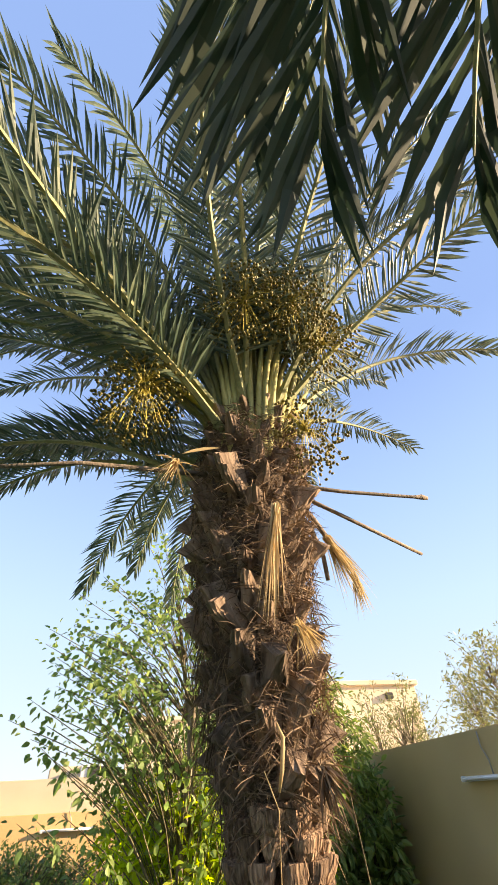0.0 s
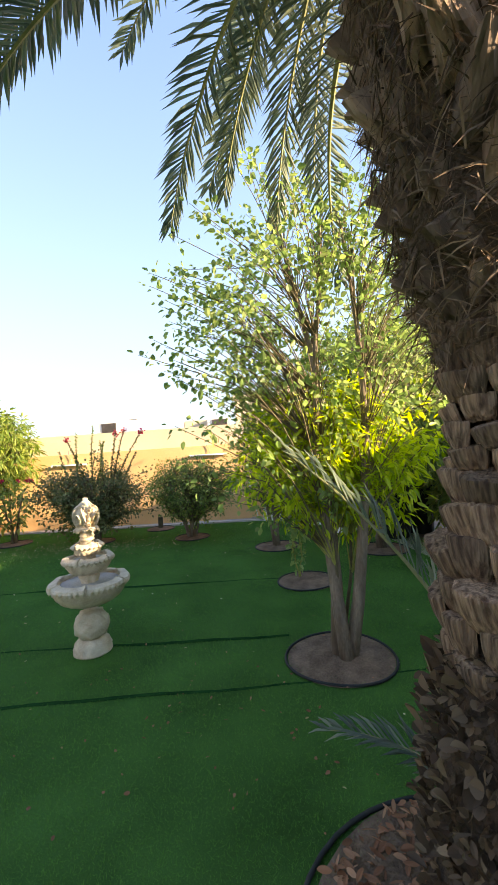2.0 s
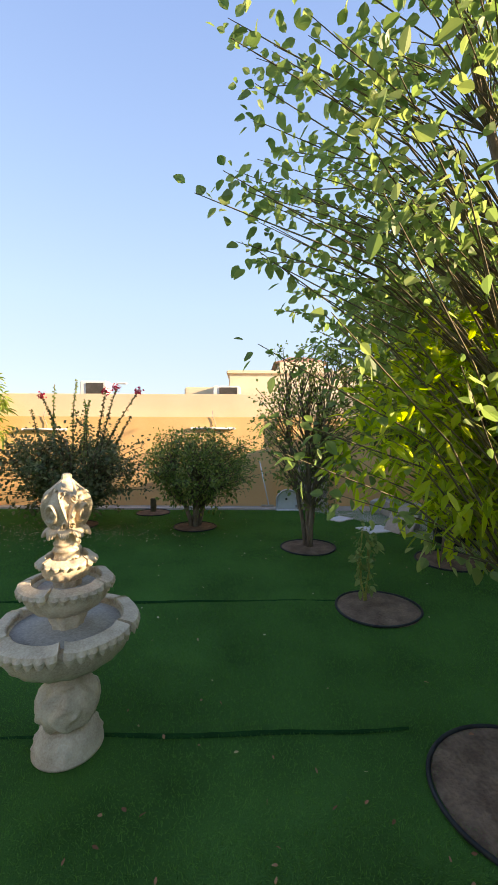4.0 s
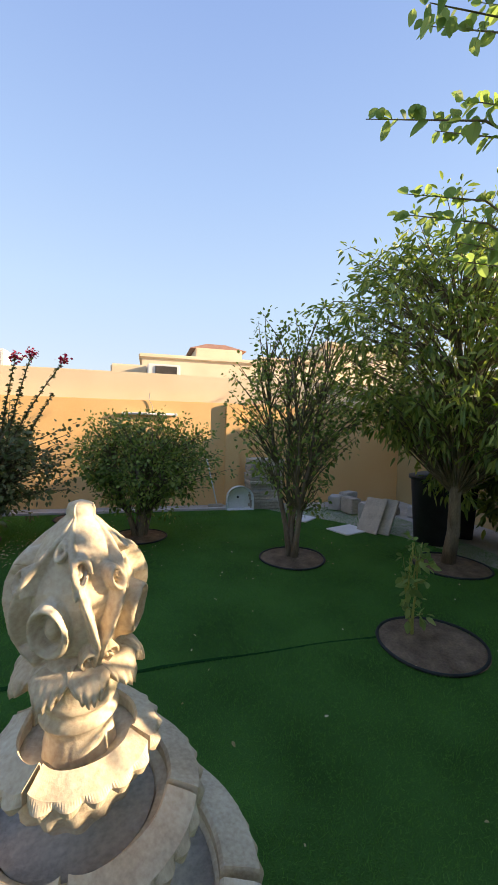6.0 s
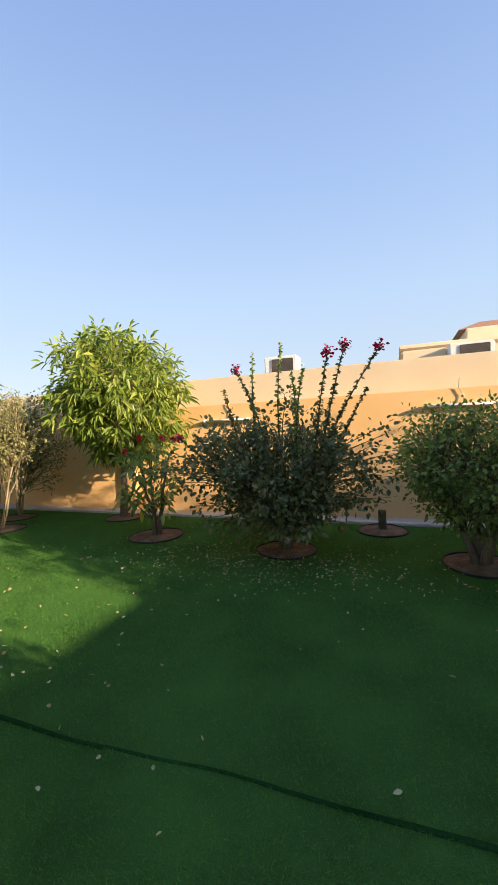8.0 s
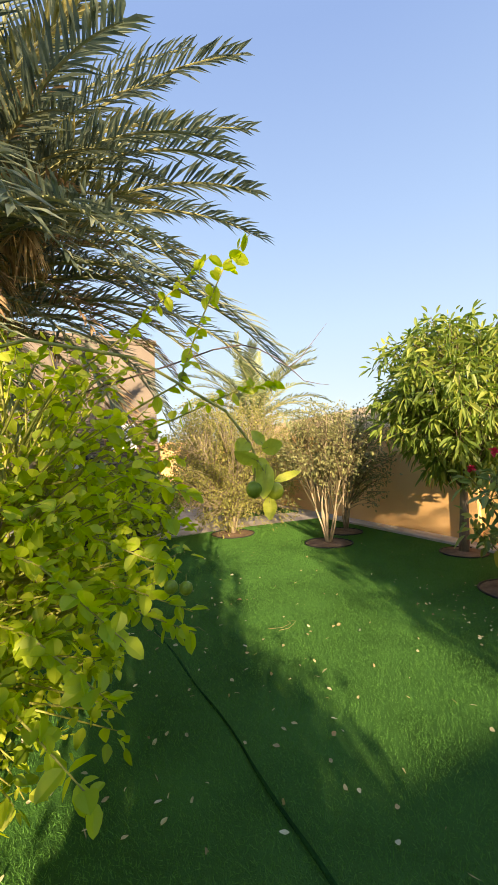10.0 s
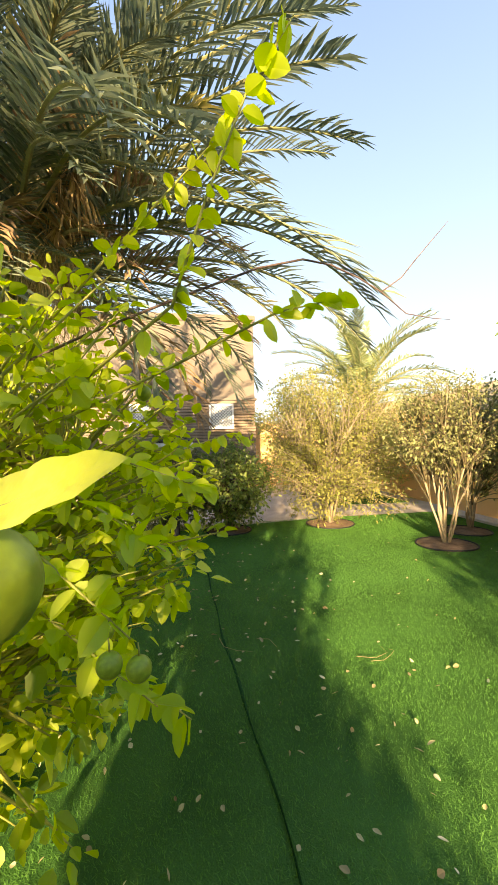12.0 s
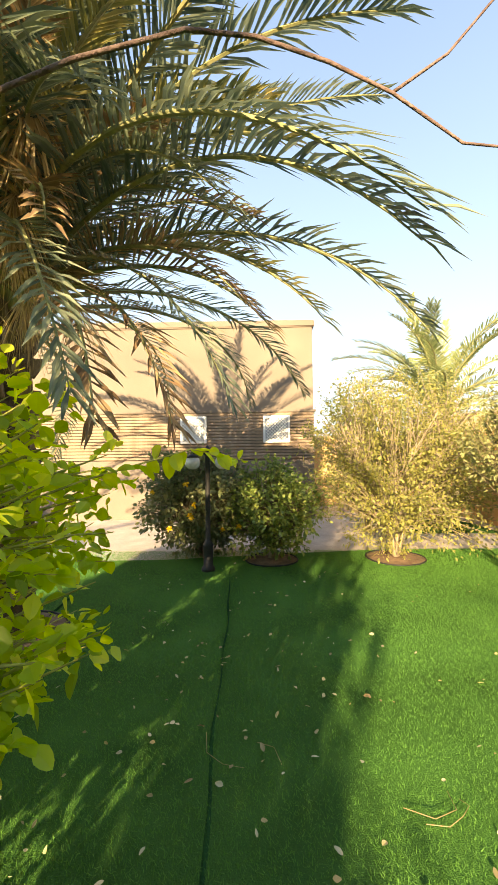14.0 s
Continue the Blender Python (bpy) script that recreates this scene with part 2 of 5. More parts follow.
def box(sx, sy, sz, bevel=0.0, at=(0, 0, 0), segs=2):
    """A box of that size standing on z = at[2]."""
    bm = bmesh.new()
    bmesh.ops.create_cube(bm, size=1.0)
    bmesh.ops.scale(bm, vec=(sx, sy, sz), verts=bm.verts)
    bmesh.ops.translate(bm, vec=(at[0], at[1], at[2] + sz / 2), verts=bm.verts)
    if bevel:
        bmesh.ops.bevel(bm, geom=list(bm.edges), offset=bevel, segments=segs, affect='EDGES')
    return bm


def solid(name, x0, x1, y0, y1, z0, z1, material, label="", category="", kind="structure", bevel=0.01):
    """A standing block of the setting."""
    bm = box(x1 - x0, y1 - y0, z1 - z0, bevel)
    me = bpy.data.meshes.new(name)
    bm.to_mesh(me)
    bm.free()
    me.materials.append(material)
    ob = new(name, me)
    ob.location = ((x0 + x1) / 2, (y0 + y1) / 2, z0)
    return tagged(ob, label, category, "", kind)


def tube(V, F, pts, radii, sides=6, cap=True):
    """Adds a tube along pts to the lists V and F."""
    pts = [Vector(p) for p in pts]
    start = len(V)
    side = Vector((1, 0, 0))
    for i, p in enumerate(pts):
        d = (pts[min(i + 1, len(pts) - 1)] - pts[max(i - 1, 0)]).normalized()
        side = side - d * side.dot(d)
        if side.length < 1e-4:
            side = d.orthogonal()
        side.normalize()
        up = d.cross(side)
        for k in range(sides):
            a = 2 * math.pi * k / sides
            V.append(p + (side * math.cos(a) + up * math.sin(a)) * radii[i])
    for i in range(len(pts) - 1):
        for k in range(sides):
            a, b = start + i * sides + k, start + i * sides + (k + 1) % sides
            F.append((a, b, b + sides, a + sides))
    if cap:
        F.append(tuple(range(start + sides - 1, start - 1, -1)))
        e = start + (len(pts) - 1) * sides
        F.append(tuple(range(e, e + sides)))


def tube_mesh(name, pts, radii, sides=8):
    V, F = [], []
    tube(V, F, pts, radii, sides)
    return mesh_of(name, V, F, True)


def lathe(name, profile, sides=40, relief=None, smooth=True):
    """A turned body: profile of (radius, height); relief(angle, height, radius) gives a new radius."""
    V, F = [], []
    for r, z in profile:
        for k in range(sides):
            a = 2 * math.pi * k / sides
            rr = relief(a, z, r) if relief else r
            V.append((rr * math.cos(a), rr * math.sin(a), z))
    for i in range(len(profile) - 1):
        for k in range(sides):
            a, b = i * sides + k, i * sides + (k + 1) % sides
            F.append((a, b, b + sides, a + sides))
    F.append(tuple(range(sides - 1, -1, -1)))
    e = (len(profile) - 1) * sides
    F.append(tuple(range(e, e + sides)))
    return mesh_of(name, V, F, smooth)


def unit(a):
    return a / np.maximum(np.linalg.norm(a, axis=1, keepdims=True), 1e-9)


def leaf_arrays(P, D, L, W, rng, fold=0.25, droop=0.15, blunt=0.7):
    """Folded leaf blades from base points P along directions D: two quads a leaf."""
    n = len(P)
    D = unit(D)
    S = unit(np.cross(D, rng.normal(size=(n, 3)) * 0.6 + np.array((0, 0, 1.0))))
    N = np.cross(S, D)
    L, W = L.reshape(-1, 1), W.reshape(-1, 1)
    f = fold * W
    down = np.array((0, 0, -1.0)) * droop * L
    v = [P]
    for sg in (1, -1):
        row = [P + a * L * D + sg * w * W * S + f * N * w + k * down for a, w, k in ((0.16, 0.62, 0.03), (0.42, 1.0, 0.15), (0.68, 0.9 * blunt + 0.1, 0.42), (0.88, 0.62 * blunt, 0.75))]
        v += row if sg > 0 else [P + L * D + down] + row[::-1]
    v = np.stack(v, axis=1)
    idx = np.arange(n).reshape(-1, 1) * 10
    F = np.concatenate([idx + np.array((0, 1, 2, 3, 4, 5)), idx + np.array((0, 5, 6, 7, 8, 9))], axis=0)
    return v.reshape(-1, 3), F


def leaf_mesh(name, P, D, L, W, rng, **k):
    V, F = leaf_arrays(P, D, L, W, rng, **k)
    return mesh_of(name, V.tolist(), F.tolist())


def plant(name, at, stems, centre, radii, clusters, per, leaf, leaf_material, bark, label, category, seed, height=None, stem_r=0.04,
          spread=0.12, twig=M_TWIG, shell=0.6, droop=0.15, fold=0.25, hang=0.0, reach=0.14, group="", rough=0.35, up=0.0, ring=0.0, twig_r=0.006):
    """A tree or bush: stems, twigs to leaf clusters in an uneven crown, leaves on the twigs. centre is given from the foot."""
    rng = np.random.default_rng(seed)
    ob = thing(name, at, label, category, group)
    C, R = np.array(centre, float), np.array(radii, float)
    paths = []
    for s in range(stems):
        a = 2 * math.pi * (s + rng.random() * 0.6) / stems
        foot = np.array((math.cos(a), math.sin(a), 0)) * (stem_r * 1.3 if stems > 1 else 0.0)
        top = C + np.array((math.cos(a), math.sin(a), 0)) * R * (spread * 4 if stems > 1 else 0.1) + np.array((0, 0, R[2] * (0.35 + 0.4 * rng.random())))
        bow = rng.normal(size=3) * 0.05 * C[2]
        pts = []
        for i in range(9):
            t = i / 8
            q = foot * (1 - t) + top * t
            q[:2] = foot[:2] + (top[:2] - foot[:2]) * t ** 1.4
            q = q + bow * math.sin(math.pi * t) + rng.normal(size=3) * 0.012 * (0 if i == 0 else 1)
            pts.append(q)
        pts[0][2] = -0.03
        paths.append(np.array(pts))
        V, F = [], []
        tube(V, F, [Vector(p) for p in pts], [stem_r * (1.25 - 1.1 * (i / 8) ** 0.8) + 0.003 for i in range(9)], 7)
        part("trunk" if stems < 4 else "stem", mesh_of("trunk", V, F, True), bark, ob)
    nodes = np.concatenate([p[2:] for p in paths])
    u = unit(rng.normal(size=(clusters, 3)))
    rad = shell + (1 - shell) * rng.random(clusters) ** 0.6
    lump = np.array([noise.noise(Vector(q * 1.7 + seed * 3.1)) for q in u])
    K = C + u * R * (rad * (1 + rough * lump)).reshape(-1, 1)
    K[:, 2] = np.maximum(K[:, 2], 0.08)
    V, F, P, D = [], [], [], []
    for c in K:
        want = c - np.array((0, 0, 0.3 * abs(c[2] - C[2]) + 0.15 + 0.55 * float(np.hypot(c[0] - C[0], c[1] - C[1]))))
        d = np.linalg.norm(nodes - want, axis=1) + np.maximum(nodes[:, 2] - c[2] + 0.05, 0) * 2
        o = nodes[np.argmin(d)]
        mid = (o + c) / 2 + np.array((0, 0, 0.12 * np.linalg.norm(c - o))) + rng.normal(size=3) * 0.03
        ln = np.linalg.norm(c - o)
        end = c + (c - mid) * 0.2 - np.array((0, 0, hang * 0.3))
        r0 = min(stem_r * 0.5, twig_r + 0.0025 * ln)
        tube(V, F, [Vector(o), Vector(mid), Vector(c), Vector(end)], [r0, r0 * 0.7, r0 * 0.4, 0.0015], 4, False)
        t = rng.random(per)
        base = np.where(t[:, None] < 0.5, mid + (c - mid) * (t[:, None] * 2) ** 0.5, c + (end - c) * (t[:, None] * 2 - 1))
        out = unit(rng.normal(size=(per, 3)) + (c - C) / R * 0.5 + np.array((0, 0, up - hang)))
        P.append(base + out * (rng.random((per, 1)) * reach)), D.append(out)
    P, D = np.concatenate(P), np.concatenate(D)
    P[:, 2] = np.maximum(P[:, 2], 0.03)
    n = len(P)
    L = leaf[0] * (0.6 + 0.7 * rng.random(n))
    part("twig_mass", mesh_of("twig_mass", V, F, True), twig, ob, "thin bare twigs", kind="stuff")
    part("crown", leaf_mesh("crown", P, D, L, L * leaf[1] / leaf[0], rng, droop=droop, fold=fold), leaf_material, ob, "", kind="stuff")
    if ring:
        tree_ring(at, ring, seed)
    return ob, K + np.array(at)


def tree_ring(at, r, seed, label="round bed of bare brown soil in the turf"):
    """A bed of soil with a black edging strip."""
    rng = np.random.default_rng(seed + 77)
    ob = thing("tree_bed", (at[0], at[1], 0), label, "tree bed")
    V, F, rows, sides = [(0, 0, 0.02)], [], 6, 32
    for i in range(1, rows + 1):
        for k in range(sides):
            a = 2 * math.pi * k / sides
            rr = r * i / rows
            z = 0.008 + 0.02 * (1 - i / rows) + 0.012 * rng.random() * (i < rows)
            V.append((rr * math.cos(a), rr * math.sin(a), z))
    for k in range(sides):
        F.append((0, 1 + k, 1 + (k + 1) % sides))
    for i in range(rows - 1):
        for k in range(sides):
            a, b = 1 + i * sides + k, 1 + i * sides + (k + 1) % sides
            F.append((a, a + sides, b + sides, b))
    part("soil", mesh_of("soil", V, F, True), M_SOIL, ob)
    V, F = [], []
    w = [1 + 0.03 * math.sin(2 * a + seed) + 0.02 * math.sin(3 * a + seed * 2) for a in [2 * math.pi * k / 48 for k in range(49)]]
    w[48] = w[0]
    pts = [Vector((r * w[k] * math.cos(2 * math.pi * k / 48), r * w[k] * math.sin(2 * math.pi * k / 48), 0.012)) for k in range(49)]
    tube(V, F, pts, [0.011] * 49, 6, False)
    part("edging", mesh_of("edging", V, F, True), M_EDGING, ob, "black plastic edging strip")
    return ob


def frond_mesh(name, length, e0, e1, pairs, leaf, seed, width=0.016, stalk=0.16, vee=0.35, ragged=0.2, thick=0.022):
    """A feather-shaped palm leaf that leaves the origin along +x at elevation e0 and bends to e1."""
    rng = np.random.default_rng(seed)
    V, F, n = [], [], 22
    pts, tang = [np.zeros(3)], []
    for i in range(n):
        s = (i + 0.5) / n
        e = radians(e0 + (e1 - e0) * s ** 1.25)
        t = np.array((math.cos(e), 0.04 * math.sin(3 * s + seed), math.sin(e)))
        tang.append(t)
        pts.append(pts[-1] + t * length / n)
    tang.append(tang[-1])
    tube(V, F, pts, [thick * (1.5 if i < 2 else 1) * (1 - i / n) ** 0.7 + 0.0025 for i in range(n + 1)], 5)
    stalk_faces = len(F)
    for i in range(pairs):
        s = stalk + (1 - stalk) * (i + 0.3 * rng.random()) / pairs
        x = s * n
        k = min(int(x), n - 1)
        p = pts[k] + (pts[k + 1] - pts[k]) * (x - k)
        t = tang[k] / np.linalg.norm(tang[k])
        up = np.array((-t[2], 0, t[0]))
        q = (s - stalk) / (1 - stalk)
        ll = leaf * (0.35 + 0.65 * math.sin(math.pi * (0.18 + 0.72 * q)) ** 0.8) * (1 - 0.35 * q)
        for sg in (-1, 1):
            if rng.random() < ragged * 0.25:
                continue
            open_a = radians(58 - 34 * q + rng.normal() * 6)
            d = t * math.cos(open_a) + np.array((0, sg, 0)) * math.sin(open_a) + up * (vee * (0.4 + rng.random()))
            d = d / np.linalg.norm(d)
            l1 = ll * (0.8 + 0.3 * rng.random())
            side = np.cross(d, up)
            side = side / np.linalg.norm(side) * width
            sag = np.array((0, 0, -1)) * l1 * (0.12 + 0.3 * rng.random() * ragged * 2)
            b = len(V)
            m = p + d * l1 * 0.55 + sag * 0.25
            e = p + d * l1 + sag
            rise = up * width * 0.5
            V.extend([Vector(p - side * 0.35), Vector(p + side * 0.35), Vector(m + side + rise), Vector(m), Vector(m - side + rise), Vector(e)])
            F.extend([(b, b + 3, b + 4), (b, b + 1, b + 3), (b + 1, b + 2, b + 3), (b + 4, b + 3, b + 5), (b + 3, b + 2, b + 5)])
    me = mesh_of(name, V, F)
    return me, stalk_faces


def frond(name, *a, leaf_material=M_FROND, stalk_material=M_RACHIS, **k):
    me, cut = frond_mesh(name, *a, **k)
    me.materials.append(leaf_material), me.materials.append(stalk_material)
    idx = np.zeros(len(me.polygons), dtype=np.int32)
    idx[:cut] = 1
    me.polygons.foreach_set("material_index", idx)
    return me


def strips(P, D, L, W, rng, sag=0.3):
    """Thin curved fibres: two quads each."""
    n = len(P)
    D = unit(D)
    S = unit(np.cross(D, rng.normal(size=(n, 3))))
    L, W = L.reshape(-1, 1), W.reshape(-1, 1)
    g = np.array((0, 0, -1.0)) * sag * L
    v = np.stack([P - S * W, P + S * W, P + D * L * 0.5 + S * W + g * 0.3, P + D * L * 0.5 - S * W + g * 0.3, P + D * L + g], axis=1).reshape(-1, 3)
    i = (np.arange(n) * 5).tolist()
    F = [(a, a + 1, a + 2, a + 3) for a in i] + [(a + 3, a + 2, a + 4) for a in i]
    return v.tolist(), F


# ---------- setting ----------
solid("ground", -400, 400, -400, 400, -0.3, -0.06, M_SAND, "pale sandy ground around the garden", "ground", bevel=0)


def sheet(name, outline, z, thick, material, label, category):
    """A flat slab with that outline."""
    bm = bmesh.new()
    f = bm.faces.new([bm.verts.new((x, y, z)) for x, y in outline])
    r = bmesh.ops.extrude_face_region(bm, geom=[f])
    bmesh.ops.translate(bm, vec=(0, 0, -thick), verts=[v for v in r["geom"] if isinstance(v, bmesh.types.BMVert)])
    bmesh.ops.recalc_face_normals(bm, faces=bm.faces)
    me = bpy.data.meshes.new(name)
    bm.to_mesh(me)
    bm.free()
    me.materials.append(material)
    return tagged(new(name, me), label, category, "", "structure")


sheet("turf", [(-7.35, -14), (5.05, -14), (5.03, 0.3), (4.76, 1.5), (4.62, 2.6), (4.45, 3.7), (4.1, 4.6), (3.4, 5.5), (2.9, 6.04), (-8.0, 6.05), (-8.05, 4.0), (-7.9, 2.8), (-7.5, 0.4)],
      0.0, 0.05, M_TURF, "dark green artificial turf laid in strips", "artificial turf")
sheet("pavement", [(-11, -14), (6.0, -14), (6.0, 6.57), (-13.5, 6.57), (-13.5, -14)], -0.012, 0.045, M_PAVE, "pale concrete path round the lawn", "path")
sheet("turf_patch", [(-11.0, 4.5), (-9.3, 4.4), (-9.2, 6.2), (-11.0, 6.3)], 0.0, 0.05, M_TURF, "small green turf patch beyond the path", "artificial turf")
solid("kerb", -7.7, 2.8, 6.06, 6.18, -0.02, 0.03, M_KERB, "low pale concrete kerb at the lawn's edge", "kerb", bevel=0.008)
solid("kerb_east", 5.06, 5.18, -9, 0.28, -0.02, 0.03, M_KERB, "low pale concrete kerb at the lawn's edge", "kerb", bevel=0.008)
solid("wall_north", -13.5, 6.2, 6.57, 6.77, -0.05, 1.885, M_ORANGE, "orange stucco garden wall lit by low sun", "garden wall")
solid("wall_neighbour", -14.0, 9.0, 6.84, 7.04, -0.05, 2.4, M_CREAM, "cream stucco neighbour's wall rising behind the garden wall", "wall")
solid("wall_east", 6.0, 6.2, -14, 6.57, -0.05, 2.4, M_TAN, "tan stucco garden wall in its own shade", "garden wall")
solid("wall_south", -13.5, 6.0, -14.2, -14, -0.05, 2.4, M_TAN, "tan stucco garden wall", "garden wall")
solid("wall_west", -13.7, -13.5, -14, 6.77, -0.05, 2.0, M_ORANGE, "orange stucco garden wall", "garden wall")
for x in (-4.75, 2.45):
    solid("pilaster", x - 0.14, x + 0.14, 6.5, 6.572, -0.02, 1.87, M_ORANGE, "orange stucco pilaster on the garden wall", "pilaster")

# turf seams: a lifted lip where two strips meet
def seam(x0, y0, x1, y1, seed, w=0.02):
    rng = np.random.default_rng(seed)
    V, F, n = [], [], int(abs(x1 - x0) / 0.06)
    ph = rng.random(4) * 6
    for i in range(n + 1):
        t = i / n
        x = x0 + (x1 - x0) * t
        y = y0 + (y1 - y0) * t + 0.012 * math.sin(x * 2.3 + ph[0]) + 0.007 * math.sin(x * 7 + ph[1])
        h = 0.014 + 0.008 * math.sin(x * 1.7 + ph[2]) + 0.004 * rng.random()
        v = w * (0.62 + 0.26 * math.sin(x * 3.1 + ph[3]) + 0.16 * math.sin(x * 11 + ph[1]))
        for dy, z in ((-v, 0.001), (-v * 0.25, h), (v * 0.25, h * 0.8), (v, 0.001)):
            V.append((x, y + dy, z))
    for i in range(n):
        for k in range(3):
            a = i * 4 + k
            F.append((a, a + 4, a + 5, a + 1))
    me = mesh_of("turf_seam", V, F, True)
    me.materials.append(M_SEAM)
    return tagged(new("turf_seam", me), "raised dark seam between strips of turf", "turf seam", "", "structure")


seam(2.55, 1.78, -1.2, 1.667, 1, 0.011)
seam(-1.2, 1.667, -7.1, 1.46, 2, 0.011)
seam(2.55, 0.2, -6.0, -0.1, 3, 0.013)
seam(3.5, -0.42, -5.0, -1.2, 4, 0.009)

# far houses
house = thing("house", (-11.15, 0, 0), "cream house with a band of brown ribbed cladding", "house")
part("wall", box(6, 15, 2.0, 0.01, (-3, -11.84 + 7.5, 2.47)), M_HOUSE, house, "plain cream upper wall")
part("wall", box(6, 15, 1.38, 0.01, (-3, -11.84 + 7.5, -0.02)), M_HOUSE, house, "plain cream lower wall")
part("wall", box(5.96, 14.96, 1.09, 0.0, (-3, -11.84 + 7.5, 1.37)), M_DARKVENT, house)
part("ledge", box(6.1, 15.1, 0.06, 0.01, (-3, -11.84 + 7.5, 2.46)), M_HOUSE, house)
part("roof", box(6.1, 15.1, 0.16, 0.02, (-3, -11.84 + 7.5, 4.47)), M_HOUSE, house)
slat_me = bpy.data.meshes.new("cladding_strip")
b = box(0.06, 15.02, 0.062, 0.01, segs=1)
b.to_mesh(slat_me), b.free()
for i in range(15):
    part("cladding_strip", slat_me, M_BRICK, house, m=pose(0, -11.84 + 7.5, 1.375 + i * 0.0725))


def house_window(y0, y1, z0, z1):
    w = part("window", box(0.05, y1 - y0, z1 - z0, 0.006, (0.05, (y0 + y1) / 2, z0)), M_WHITE, house, "white-framed window with a lattice grille")
    h, v = z1 - z0, y1 - y0
    part("pane", box(0.02, v - 0.1, h - 0.1, 0.0, (0.072, (y0 + y1) / 2, z0 + 0.05)), M_GLASS, w)
    V, F = [], []
    for i in range(-5, 10):
        for sg in (-1, 1):
            a = y0 + 0.05 + i * v / 8
            c = a if sg > 0 else y0 + y1 - a
            pts = []
            for t in np.linspace(0, 1, 12):
                yy, zz = c + sg * t * (h - 0.1), z0 + 0.05 + t * (h - 0.1)
                if y0 + 0.05 <= yy <= y1 - 0.05:
                    pts.append((0.09, yy, zz))
            if len(pts) > 1:
                tube(V, F, pts, [0.008] * len(pts), 4)
    part("grille", mesh_of("grille", V, F), M_WHITE, w, "white lattice grille")


house_window(1.98, 2.6, 1.75, 2.38)
house_window(0.05, 0.66, 1.75, 2.38)

villa = thing("villa", (5.2, 26, 0), "pale villa with a low brown tiled roof", "house")
part("wall", box(7.5, 6, 5.3, 0.05, (-1.0, 0, 0)), M_CREAM, villa)
part("cornice", box(7.8, 6.3, 0.25, 0.06, (-1.0, 0, 5.25)), M_CREAM, villa)
part("wall", box(3.0, 4, 6.3, 0.05, (0, 0.3, 0)), M_CREAM, villa)
bm = bmesh.new()
bmesh.ops.create_cone(bm, cap_ends=True, segments=4, radius1=2.6, radius2=0.9, depth=0.55)
bmesh.ops.rotate(bm, verts=bm.verts, matrix=Matrix.Rotation(radians(45), 3, 'Z'))
bmesh.ops.translate(bm, vec=(0, 0.3, 6.57), verts=bm.verts)
part("roof", bm, M_ROOF, villa, "low brown tiled hip roof")
part("wall", box(5, 6, 5.6, 0.05, (4.9, 0, 0)), M_CREAM, villa)
part("cornice", box(5.4, 6.4, 0.25, 0.1, (4.9, 0, 5.5)), M_CREAM, villa)

far = thing("far_house", (15.5, 27, 0), "pale far house with a flat roof", "house")
part("wall", box(6, 6, 7.0, 0.05), M_CREAM, far)
part("cornice", box(6.4, 6.4, 0.3, 0.05, (0, 0, 6.95)), M_CREAM, far)
part("wall_lamp", box(0.5, 0.3, 0.35, 0.05, (1, -3.1, 6.2)), M_DARKVENT, far)


def roof_box(x, y, z, w, h):
    """An air-conditioner outdoor unit that shows over the neighbour's wall."""
    ob = thing("air_conditioner", (x, y, z), "pale air-conditioner unit with a dark grille behind the wall", "air conditioner", "rooftop air conditioners")
    part("casing", box(w, 0.35, h, 0.02), M_WHITE, ob)
    part("grille", box(w * 0.66, 0.02, h * 0.8, 0.005, (0.04, -0.18, h * 0.1)), M_DARKVENT, ob, "dark grey grille")
    part("stand", box(w * 0.9, 0.3, z, 0.02, (0, 0, -z)), M_METAL, ob)


roof_box(-1.83, 7.3, 2.2, 0.6, 0.52)
roof_box(1.2, 7.3, 2.2, 0.62, 0.42)
parapet = thing("parapet", (0.55, 7.6, 0), "low cream parapet block behind the wall", "parapet")
part("wall", box(0.7, 0.4, 2.62, 0.03), M_CREAM, parapet)


def wall_lamp(x, y, z, length, rz):
    ob = thing("wall_lamp", (x, y, z), "long white tube lamp fixed to the wall, unlit", "wall lamp", "tube lamps on the walls", rz)
    part("batten", box(length, 0.05, 0.045, 0.012), M_WHITE, ob)
    part("tube", tube_mesh("tube", [(-length / 2 + 0.04, -0.04, 0.022), (length / 2 - 0.04, -0.04, 0.022)], [0.014, 0.014], 8), M_CERAMIC, ob, "glass tube")
    part("end_cap", box(0.04, 0.06, 0.05, 0.008, (-length / 2 + 0.02, -0.03, -0.002)), M_WHITE, ob)
    part("end_cap", box(0.04, 0.06, 0.05, 0.008, (length / 2 - 0.02, -0.03, -0.002)), M_WHITE, ob)
    part("cable", tube_mesh("cable", [(0.05, 0, 0.04), (0.04, 0.01, 0.16), (-0.02, 0.01, 0.27), (-0.01, 0.012, 0.4)], [0.006] * 4, 5), M_METAL, ob)


wall_lamp(-2.63, 6.54, 1.585, 0.95, 0)
wall_lamp(0.95, 6.54, 1.62, 0.95, 0)
wall_lamp(5.97, 0.65, 1.975, 0.95, -90)
pole = thing("lamp_pole", (-3.1, 11, 0), "thin white bent street-lamp pole behind the wall", "street lamp")
part("pole", tube_mesh("pole", [(0, 0, 0), (0, 0, 2.7), (0.05, 0, 2.95), (0.25, 0, 3.12), (0.6, 0, 3.15)], [0.03, 0.03, 0.028, 0.025, 0.02], 8), M_WHITE, pole)
part("lamp_head", box(0.3, 0.12, 0.05, 0.02, (0.7, 0, 3.12)), M_WHITE, pole)

